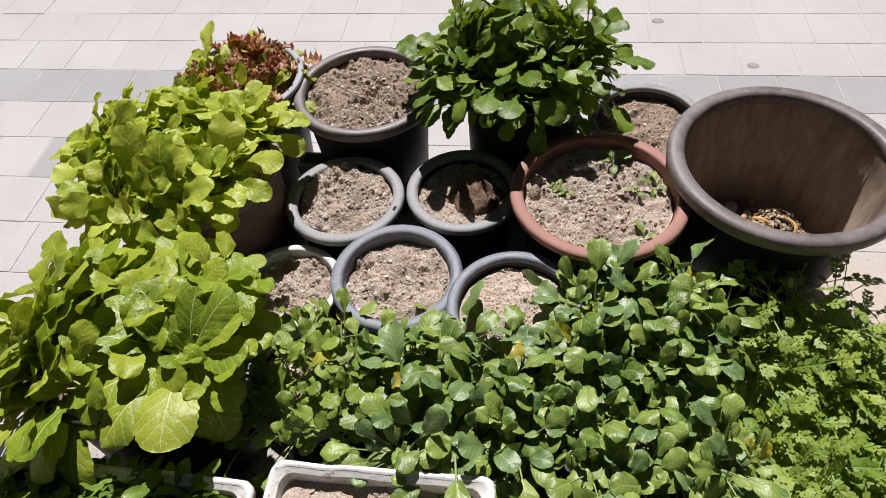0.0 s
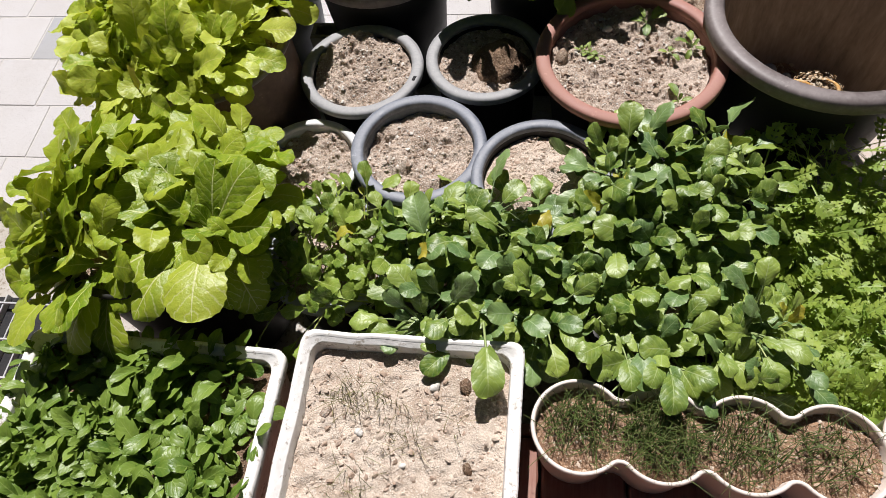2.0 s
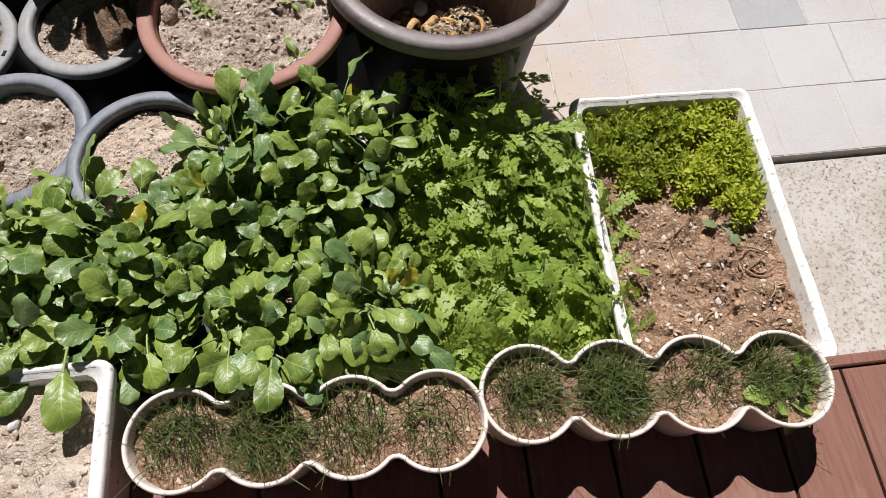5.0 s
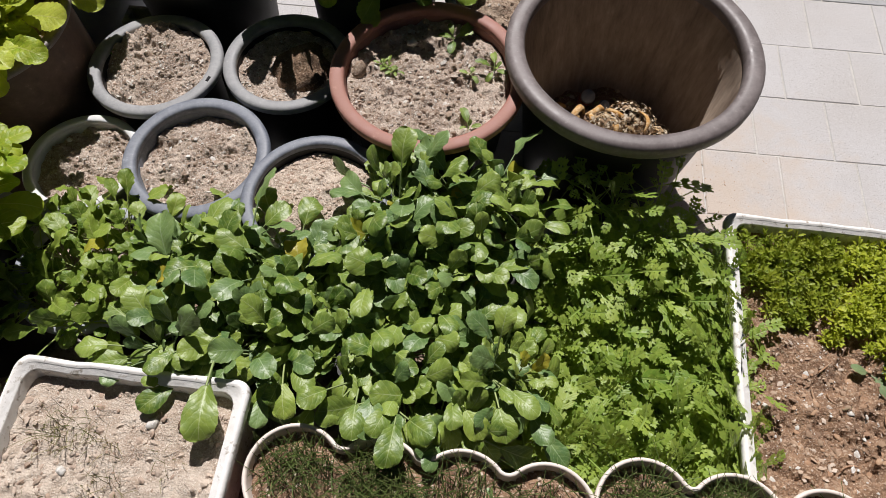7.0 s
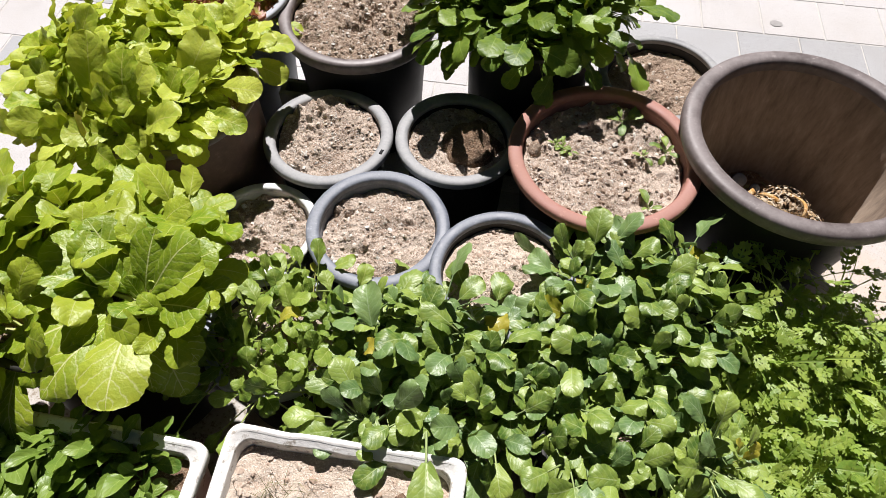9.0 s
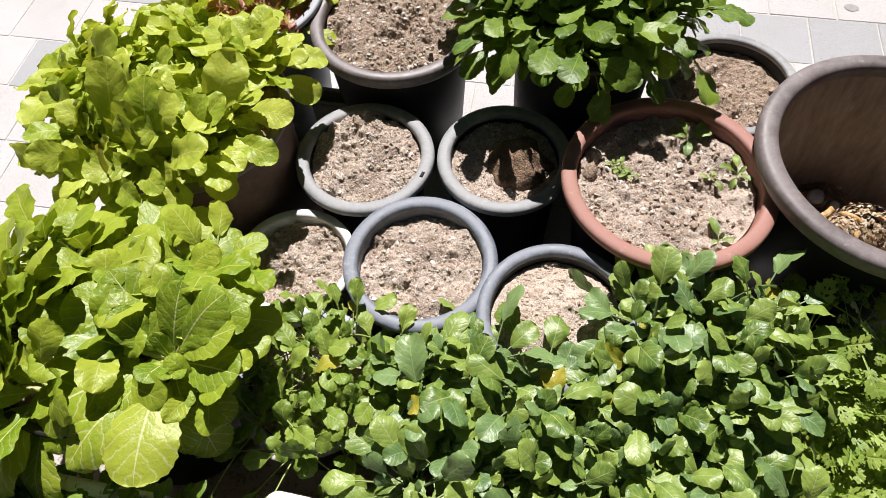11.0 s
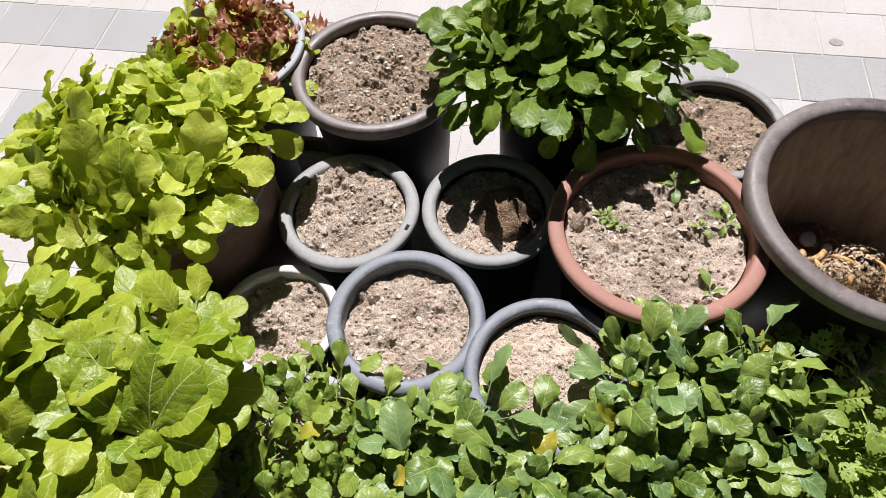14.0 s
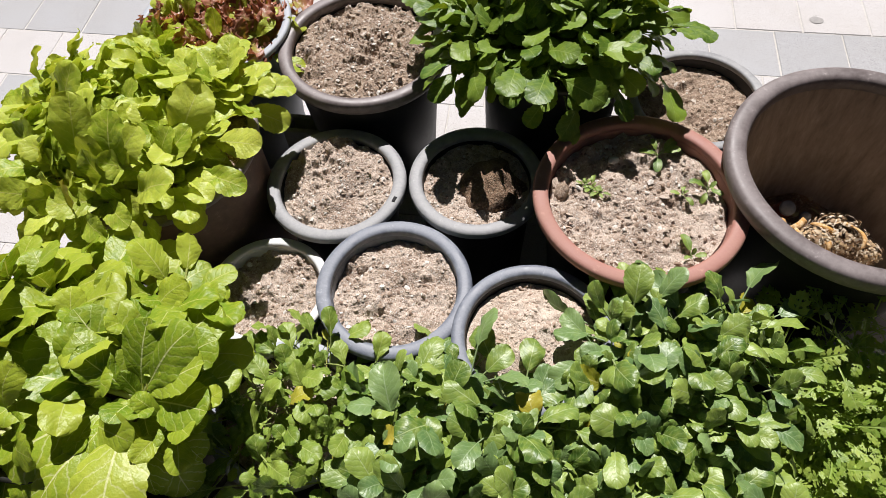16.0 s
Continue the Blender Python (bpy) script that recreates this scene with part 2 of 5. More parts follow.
TUB_INSIDE = plastic_material("dusty_tub_wall", (0.13, 0.092, 0.070), (0.44, 0.35, 0.27), 1.0, 0.55, 0.15, drips=True)
TERRA = plastic_material("terracotta_plastic", (0.31, 0.13, 0.10), (0.40, 0.23, 0.185), 0.8, 0.5)
WHITE_RIM = plastic_material("pale_grey_plastic", (0.60, 0.61, 0.61), (0.70, 0.69, 0.67), 0.6, 0.5)
PALE_BLUE = plastic_material("pale_blue_grey_plastic", (0.30, 0.33, 0.38), (0.44, 0.45, 0.46), 0.6, 0.5)
CREAM = plastic_material("cream_pink_plastic", (0.76, 0.66, 0.59), (0.80, 0.73, 0.67), 0.6, 0.4, 0.1)
FOAM = rough_material("weathered_white_foam", (0.86, 0.855, 0.84), (0.78, 0.76, 0.73), (0.42, 0.38, 0.33), scales=(7, 60, 70), bump=0.45, depth=0.003, spot=(0.58, 0.70))
STAIN = rough_material("old_gum_stain", (0.30, 0.29, 0.285), (0.36, 0.35, 0.34), (0.27, 0.26, 0.25), bump=0.1)
STEEL = rough_material("galvanised_steel", (0.50, 0.51, 0.52), (0.38, 0.39, 0.40), (0.60, 0.60, 0.60), roughness=0.45, bump=0.1)
HOLLOW_SHADE = rough_material("painted_hollow_shade", (0.020, 0.021, 0.024), (0.03, 0.03, 0.032), (0.045, 0.04, 0.04))

LETTUCE = leaf_material("yellow_green_lettuce_leaf", (0.235, 0.355, 0.018), (0.50, 0.575, 0.085), (0.56, 0.60, 0.18), 7.0, 0.30, 0.32, pucker=0.6, gloss=0.44, spec=0.42)
LETTUCE_PALE = leaf_material("yellowed_lettuce_leaf", (0.48, 0.47, 0.07), (0.58, 0.52, 0.10), (0.65, 0.58, 0.25), 6.0, 0.2, 0.33, pucker=0.6)
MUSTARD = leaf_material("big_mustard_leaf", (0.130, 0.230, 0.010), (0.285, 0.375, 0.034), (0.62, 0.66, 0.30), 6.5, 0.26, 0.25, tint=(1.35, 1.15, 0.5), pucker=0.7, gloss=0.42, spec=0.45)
MUSTARD_HUNG = leaf_material("yellowing_mustard_leaf", (0.230, 0.330, 0.022), (0.345, 0.415, 0.046), (0.60, 0.62, 0.30), 6.5, 0.50, 0.24, pucker=0.75, gloss=0.42, spec=0.42)
MUSTARD_YOUNG = leaf_material("small_bright_mustard_leaf", (0.165, 0.275, 0.010), (0.37, 0.45, 0.045), (0.50, 0.55, 0.17), 6.5, 0.22, 0.30, pucker=0.65, gloss=0.43, spec=0.42)
GREENS = leaf_material("mid_green_leaf", (0.066, 0.140, 0.020), (0.255, 0.350, 0.066), (0.36, 0.45, 0.19), 6.0, 0.34, 0.15, pucker=0.45, gloss=0.43, spec=0.58)
GREENS_BLUE = leaf_material("blue_green_leaf", (0.080, 0.158, 0.046), (0.185, 0.285, 0.094), (0.28, 0.38, 0.19), 6.0, 0.38, 0.12, pucker=0.42, gloss=0.43, spec=0.60)
GREENS_LIGHT = leaf_material("light_green_leaf", (0.160, 0.255, 0.038), (0.275, 0.365, 0.066), (0.42, 0.50, 0.20), 6.0, 0.34, 0.15, pucker=0.5, gloss=0.47, spec=0.45)
MUSTARD_MID = leaf_material("young_mustard_leaf", (0.100, 0.182, 0.020), (0.235, 0.325, 0.050), (0.38, 0.45, 0.15), 6.0, 0.32, 0.16, pucker=0.5, gloss=0.47)
GREENS_PALE = leaf_material("yellowing_leaf", (0.34, 0.36, 0.035), (0.46, 0.40, 0.05), (0.52, 0.50, 0.16), 6.0, 0.25, 0.30)
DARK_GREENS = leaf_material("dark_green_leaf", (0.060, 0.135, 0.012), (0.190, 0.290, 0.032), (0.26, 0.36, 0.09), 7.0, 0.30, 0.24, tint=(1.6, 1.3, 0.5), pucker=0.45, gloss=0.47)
SPINACH = leaf_material("small_spinach_leaf", (0.075, 0.155, 0.020), (0.190, 0.290, 0.048), (0.30, 0.40, 0.11), 5.0, 0.22, 0.20, gloss=0.40)
DAISY = leaf_material("feathery_daisy_leaf", (0.175, 0.300, 0.042), (0.350, 0.460, 0.092), (0.36, 0.48, 0.14), 8.0, 0.0, 0.33, gloss=0.42)
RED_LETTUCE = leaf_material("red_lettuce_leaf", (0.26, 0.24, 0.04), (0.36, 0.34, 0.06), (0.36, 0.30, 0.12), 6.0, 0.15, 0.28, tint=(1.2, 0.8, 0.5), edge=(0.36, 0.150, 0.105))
SEEDLING = leaf_material("bright_seedling_leaf", (0.27, 0.36, 0.020), (0.46, 0.52, 0.050), (0.36, 0.42, 0.08), 4.0, 0.1, 0.26, gloss=0.40)
SEEDLING_DARK = leaf_material("deep_seedling_leaf", (0.19, 0.28, 0.022), (0.34, 0.40, 0.045), (0.26, 0.33, 0.06), 4.0, 0.1, 0.26, gloss=0.40)
COTYLEDON = leaf_material("grey_green_seed_leaf", (0.16, 0.24, 0.11), (0.20, 0.28, 0.14), (0.30, 0.36, 0.20), 4.0, 0.1, 0.2)
GRASS = rough_material("thin_green_blades", (0.046, 0.080, 0.016), (0.092, 0.128, 0.030), (0.19, 0.180, 0.075), scales=(20, 90, 200), bump=0.0, roughness=0.5)
DRY_GRASS = rough_material("half_dry_blades", (0.14, 0.17, 0.05), (0.25, 0.22, 0.10), (0.32, 0.25, 0.14), scales=(20, 90, 200), bump=0.0, roughness=0.6)
DRY_TWIG = rough_material("dry_stalks", (0.17, 0.13, 0.07), (0.26, 0.20, 0.12), (0.10, 0.08, 0.05), bump=0.1)
JAR_RED = plastic_material("dark_red_plastic", (0.10, 0.025, 0.02), (0.16, 0.07, 0.06), 0.4, 0.4)
PEEL = rough_material("dried_orange_peel", (0.50, 0.27, 0.08), (0.64, 0.50, 0.30), (0.40, 0.20, 0.07), scales=(20, 80, 300))
SCRAP = pebble_material("kitchen_scraps", ((0.50, 0.40, 0.28), (0.30, 0.20, 0.12), (0.62, 0.55, 0.44), (0.40, 0.24, 0.09), (0.22, 0.15, 0.10), (0.34, 0.32, 0.14)))
CHIP_BROWN = rough_material("bark_chip", (0.46, 0.30, 0.19), (0.34, 0.20, 0.12), (0.55, 0.42, 0.30))
SHELL = rough_material("pale_stone", (0.66, 0.64, 0.60), (0.55, 0.52, 0.47), (0.75, 0.73, 0.70))


# ---- builders ----
def mesh_of(name, verts, faces, uvs=None, smooth=True):
    me = bpy.data.meshes.new(name)
    me.from_pydata([tuple(v) for v in verts], [], faces)
    if smooth:
        me.polygons.foreach_set("use_smooth", [True] * len(me.polygons))
    if uvs is not None:
        layer = me.uv_layers.new(name="UVMap")
        flat = []
        for p in me.polygons:
            for i in p.vertices:
                flat.extend(uvs[i])
        layer.data.foreach_set("uv", flat)
    me.update()
    return me


def part(name, me, material, parent, label="", m=None, kind=""):
    ob = new(name, me)
    if material and not me.materials:
        me.materials.append(material)
    ob.parent = parent
    if m is not None:
        ob.matrix_basis = m
    return tagged(ob, label=label, kind=kind)


def root(name, m, label, category, group="", kind=""):
    ob = new(name)
    ob.empty_display_size = 0.05
    ob.matrix_basis = m
    return tagged(ob, label, category, group, kind)


def lathe(name, profile, steps=64, wobble=0.0, seed=0):
    verts, faces = [], []
    k = len(profile)
    for i in range(steps):
        a = 2 * math.pi * i / steps
        for r, z in profile:
            d = 1 + wobble * noise.noise(Vector((math.cos(a) * 1.5, math.sin(a) * 1.5, z * 4 + seed)))
            verts.append((r * d * math.cos(a), r * d * math.sin(a), z))
    for i in range(steps):
        j = (i + 1) % steps
        for q in range(k - 1):
            faces.append((i * k + q, j * k + q, j * k + q + 1, i * k + q + 1))
    return mesh_of(name, verts, faces)


def rough_height(x, y, seed, amp, scale):
    """Crumbly soil: slow swells, rounded clods with creases between them where the soil is coarse, and grains."""
    a = noise.fractal(Vector((x * scale * 0.8, y * scale * 0.8, seed)), 0.8, 2.1, 5)
    b = noise.fractal(Vector((x * scale * 3.3, y * scale * 3.3, seed + 7)), 0.7, 2.2, 3)
    coarse = min(1.0, max(0.15, 0.55 + 1.5 * noise.noise(Vector((x * scale * 0.55, y * scale * 0.55, seed + 21)))))
    d = noise.voronoi(Vector((x * scale * 1.7 + 0.25 * b, y * scale * 1.7 + 0.25 * a, seed * 3.1)))[0]
    e = noise.voronoi(Vector((x * scale * 4.2 + 0.2 * b, y * scale * 4.2, seed * 1.7)))[0]
    clod = 0.32 * math.cos(3.1416 * min(1.0, d[0] * 1.35))
    crumb = 0.32 * math.cos(3.1416 * min(1.0, e[0] * 1.35))
    return amp * (0.85 * a + coarse * (1.9 * clod + 0.9 * crumb) + 0.10 * abs(b) + 0.08 * noise.noise(Vector((x * scale * 9, y * scale * 9, seed))))


def soil_disc(name, r, z, seed, amp=0.009, scale=22, mound=0.0, hill=None, rings=46, steps=150):
    verts, faces = [(0, 0, z + mound)], []
    for i in range(1, rings + 1):
        q = i / rings
        for j in range(steps):
            a = 2 * math.pi * (j + 0.5 * (i % 2)) / steps
            x, y = r * q * math.cos(a), r * q * math.sin(a)
            h = z + mound * (1 - q * q) + rough_height(x, y, seed, amp, scale)
            if hill:
                hx, hy, hr, hh = hill
                h += hh * math.exp(-((x - hx) ** 2 + (y - hy) ** 2) / (hr * hr))
            verts.append((x, y, h))
    for j in range(steps):
        faces.append((0, 1 + j, 1 + (j + 1) % steps))
    for i in range(rings - 1):
        for j in range(steps):
            a, b = 1 + i * steps + j, 1 + i * steps + (j + 1) % steps
            faces.append((a, a + steps, b + steps, b))
    return mesh_of(name, verts, faces)


OCTA = [(1, 0, 0), (0.3, 0.9, 0.1), (-0.8, 0.6, 0), (-0.9, -0.5, 0.1), (0.2, -1, 0), (0.1, 0.1, 0.9), (-0.1, 0, -0.8)]
OCTA_F = [(0, 1, 5), (1, 2, 5), (2, 3, 5), (3, 4, 5), (4, 0, 5), (1, 0, 6), (2, 1, 6), (3, 2, 6), (4, 3, 6), (0, 4, 6)]


def crumbs(name, spots, seed):
    """Clods, grit and chips: many small irregular lumps in one mesh. spots: (x, y, z, size, flatness)."""
    g = random.Random(seed)
    verts, faces = [], []
    for x, y, z, s, flat in spots:
        e = Euler((g.uniform(-0.5, 0.5), g.uniform(-0.5, 0.5), g.uniform(0, 6.28))).to_matrix()
        base = len(verts)
        sx, sy, sz = s * g.uniform(0.7, 1.3), s * g.uniform(0.5, 1.0), s * flat * g.uniform(0.6, 1.1)
        for p in OCTA:
            v = e @ Vector((p[0] * sx * g.uniform(0.75, 1.2), p[1] * sy * g.uniform(0.75, 1.2), p[2] * sz * g.uniform(0.75, 1.2)))
            verts.append((x + v.x, y + v.y, z + v.z))
        faces.extend(tuple(base + i for i in f) for f in OCTA_F)
    return mesh_of(name, verts, faces, smooth=False)


def crumb_spots_disc(r, z, n, seed, amp, scale, lo=0.0009, hi=0.006, flat=0.7, mound=0.0, hill=None, hseed=0):
    g = random.Random(seed)
    out = []
    for _ in range(n):
        q, a = math.sqrt(g.random()) * 0.97, g.uniform(0, 6.283)
        x, y = r * q * math.cos(a), r * q * math.sin(a)
        h = z + mound * (1 - q * q) + rough_height(x, y, hseed, amp, scale)
        if hill:
            hx, hy, hr, hh = hill
            h += hh * math.exp(-((x - hx) ** 2 + (y - hy) ** 2) / (hr * hr))
        s = lo + (hi - lo) * g.random() ** 13
        out.append((x, y, h + s * 0.15, s, flat * g.uniform(0.6, 1.2)))
    return out


def plant_pot(x, y, h, r, rim_mat, body_mat, label, soil_mat=None, crumb_mat=None, soil_z=None, lip=0.014, taper=0.76, seed=1,
              amp=0.009, scale=16, mound=0.0, hill=None, count=420, inside=None, wobble=0.006, hi=0.0062, lip_h=None, tilt=(0, 0)):
    lip_h = lip_h or lip * 1.5
    pot = root("plant_pot", pose(x, y, 0, tilt[0], tilt[1], seed * 37 % 360), label, "plant pot", "round plant pots")
    rb, ri = r * taper, r - 2 * lip
    outer = [(0.001, 0.002), (rb * 0.94, 0.002), (rb, 0.010), (rb + (ri + 0.006 - rb) * 0.5, h * 0.5), (ri + 0.006, h - lip_h * 1.2), (ri + 0.004, h - lip_h * 0.6)]
    part("body", lathe("pot_body", outer, 72, wobble, seed), body_mat, pot)
    depth = soil_z - 0.03 if soil_z else 0.03
    low = rb + (ri - rb) * (depth / h) - 0.004
    inner = [(ri + 0.003, h - lip_h * 0.5), (ri - 0.001, h - lip_h), (ri - 0.002, h - lip_h * 1.6), (low, depth), (0.001, depth)]
    part("lining", lathe("pot_lining", inner, 72, wobble, seed), inside or body_mat, pot)
    ring = []
    for i in range(19):
        a = 2 * math.pi * i / 18
        ca, sa = math.cos(a), math.sin(a)
        ring.append((r - lip + lip * math.copysign(abs(ca) ** 0.7, ca), h - lip_h * 0.5 + lip_h * 0.5 * math.copysign(abs(sa) ** 0.62, sa)))
    part("rim", lathe("pot_rim", ring, 96, wobble, seed), rim_mat, pot, "rolled rim dulled by dust")
    if soil_mat:
        rs = rb + (ri - rb) * (soil_z / h) - 0.002
        part("soil", soil_disc("pot_soil", rs, soil_z, seed, amp, scale, mound, hill), soil_mat, pot, kind="stuff")
        part("soil_grit", crumbs("pot_crumbs", crumb_spots_disc(rs, soil_z, count * 8, seed + 50, amp, scale, hi=hi, mound=mound, hill=hill, hseed=seed), seed), crumb_mat, pot, kind="stuff")
        if soil_mat == SOIL_TAN:
            part("pale_grit", crumbs("pot_flakes", crumb_spots_disc(rs, soil_z + 0.001, int(count * 0.16), seed + 90, amp, scale, lo=0.0014, hi=0.0070, flat=0.3, mound=mound, hill=hill, hseed=seed), seed + 9), SHELL, pot, "pale grit and flakes", kind="stuff")
    return pot


def clod(name, rx, ry, h, seed):
    """A torn lump of soil held by roots: a dome with a ragged skirt and a broken surface."""
    verts, faces = [], []
    rings, steps = 22, 72
    for i in range(rings + 1):
        q = i / rings
        for j in range(steps):
            a = 2 * math.pi * j / steps
            edge = 1 + 0.22 * noise.noise(Vector((math.cos(a) * 1.7, math.sin(a) * 1.7, seed)))
            x, y = rx * q * edge * math.cos(a), ry * q * edge * math.sin(a)
            bulk = (1 - q ** 3.2) * (0.86 + 0.35 * noise.noise(Vector((x * 22, y * 22, seed + 3))))
            verts.append((x, y, h * bulk - 0.012 * q + rough_height(x, y, seed, 0.0055, 26)))
    for i in range(rings):
        for j in range(steps):
            a, b = i * steps + j, i * steps + (j + 1) % steps
            faces.append((a, a + steps, b + steps, b))
    return mesh_of(name, verts, faces)


def rounded_loop(w, d, r, per_side=14, corner=6):
    pts = []
    for cx, cy, a0 in ((w / 2 - r, d / 2 - r, 0), (-w / 2 + r, d / 2 - r, 90), (-w / 2 + r, -d / 2 + r, 180), (w / 2 - r, -d / 2 + r, 270)):
        for i in range(corner + 1):
            a = radians(a0 + 90 * i / corner)
            pts.append((cx + r * math.cos(a), cy + r * math.sin(a)))
    out = []
    for i, p in enumerate(pts):
        q = pts[(i + 1) % len(pts)]
        n = per_side if math.hypot(q[0] - p[0], q[1] - p[1]) > 0.1 else 1
        for k in range(n):
            out.append((p[0] + (q[0] - p[0]) * k / n, p[1] + (q[1] - p[1]) * k / n))
    return out


def foam_box(x, y, z, turn, w, d, h, label, soil_mat, crumb_mat, soil_drop, seed, count=700, hi=0.007, amp=0.008, slope=0.0, lo=0.0012, flat=0.6, power=8):
    box = root("foam_box", pose(x, y, z, 0, 0, turn), label, "foam box", "white foam boxes")
    t = 0.023
    loops = [(-0.030, 0.0), (-0.022, 0.004), (-0.008, h - 0.028), (0.0, h - 0.022), (0.0, h - 0.004), (-0.004, h), (-t * 0.42, h), (-t * 0.48, h - 0.004),
             (-t * 0.94, h - 0.0045), (-t, h - 0.008), (-t - 0.006, h * 0.5), (-t - 0.012, 0.02)]
    verts, faces = [], []
    k = 0
    for off, zz in loops:
        lp = rounded_loop(w + 2 * off, d + 2 * off, 0.024)
        k = len(lp)
        for px, py in lp:
            c = noise.noise(Vector((px * 14 + seed, py * 14, zz * 8))) * 0.0026 + noise.noise(Vector((px * 60 + seed, py * 60, zz * 30))) * 0.0012
            n = Vector((px, py, 0)).normalized()
            verts.append((px + n.x * c, py + n.y * c, zz + (c if zz > h * 0.8 else 0)))
    for i in range(len(loops) - 1):
        for j in range(k):
            j2 = (j + 1) % k
            faces.append((i * k + j, i * k + j2, (i + 1) * k + j2, (i + 1) * k + j))
    faces.append(tuple(reversed(range(k))))
    faces.append(tuple((len(loops) - 1) * k + j for j in range(k)))
    part("shell", mesh_of("foam_shell", verts, faces), FOAM, box, "white foam with scuffed dirty rim")
    sw, sd, sz = w - 2 * t - 0.004, d - 2 * t - 0.004, h - soil_drop

    def height(px, py):
        return sz + slope * py / sd + rough_height(px, py, seed, amp, 18)
    nx, ny = int(sw / 0.0048), int(sd / 0.0048)
    verts = [(sw * (i / nx - 0.5), sd * (j / ny - 0.5), 0) for j in range(ny + 1) for i in range(nx + 1)]
    verts = [(a, b, height(a, b)) for a, b, _ in verts]
    faces = [(j * (nx + 1) + i, j * (nx + 1) + i + 1, (j + 1) * (nx + 1) + i + 1, (j + 1) * (nx + 1) + i) for j in range(ny) for i in range(nx)]
    part("soil", mesh_of("box_soil", verts, faces), soil_mat, box, kind="stuff")
    g = random.Random(seed)
    spots = []
    for _ in range(count):
        a, b = g.uniform(-0.49, 0.49) * sw, g.uniform(-0.49, 0.49) * sd
        s = lo + (hi - lo) * g.random() ** power
        spots.append((a, b, height(a, b) + 0.2 * s, s, flat))
    part("soil_grit", crumbs("box_crumbs", spots, seed), crumb_mat, box, kind="stuff")
    return box, height


# leaf outlines: share of the blade's length, share of its half width
OBOVATE = ((0, 0.14), (0.10, 0.26), (0.28, 0.60), (0.52, 0.92), (0.70, 1.0), (0.85, 0.90), (0.93, 0.72), (0.98, 0.48), (1, 0.22))
ROUNDED = ((0, 0.20), (0.10, 0.52), (0.28, 0.86), (0.52, 1.0), (0.70, 0.97), (0.85, 0.82), (0.94, 0.60), (0.98, 0.40), (1, 0.18))
BROAD = ((0, 0.24), (0.18, 0.50), (0.42, 0.84), (0.68, 1.0), (0.84, 0.93), (0.93, 0.76), (0.98, 0.52), (1, 0.25))
SPOON = ((0, 0.12), (0.10, 0.20), (0.25, 0.46), (0.45, 0.86), (0.62, 1.0), (0.80, 0.93), (0.92, 0.68), (0.98, 0.42), (1, 0.18))
ELLIPTIC = ((0, 0.14), (0.15, 0.42), (0.35, 0.80), (0.55, 1.0), (0.72, 0.95), (0.86, 0.68), (0.95, 0.34), (1, 0.06))
FULL = ((0, 0.24), (0.10, 0.42), (0.30, 0.76), (0.55, 1.0), (0.75, 0.98), (0.88, 0.80), (0.95, 0.58), (0.99, 0.30), (1, 0.12))
LANCE = ((0, 0.16), (0.2, 0.62), (0.45, 1.0), (0.70, 0.84), (0.90, 0.42), (1, 0.03))


def outline(points, t):
    for (a, wa), (b, wb) in zip(points, points[1:]):
        if t <= b:
            return wa + (wb - wa) * (t - a) / (b - a)
    return points[-1][1]


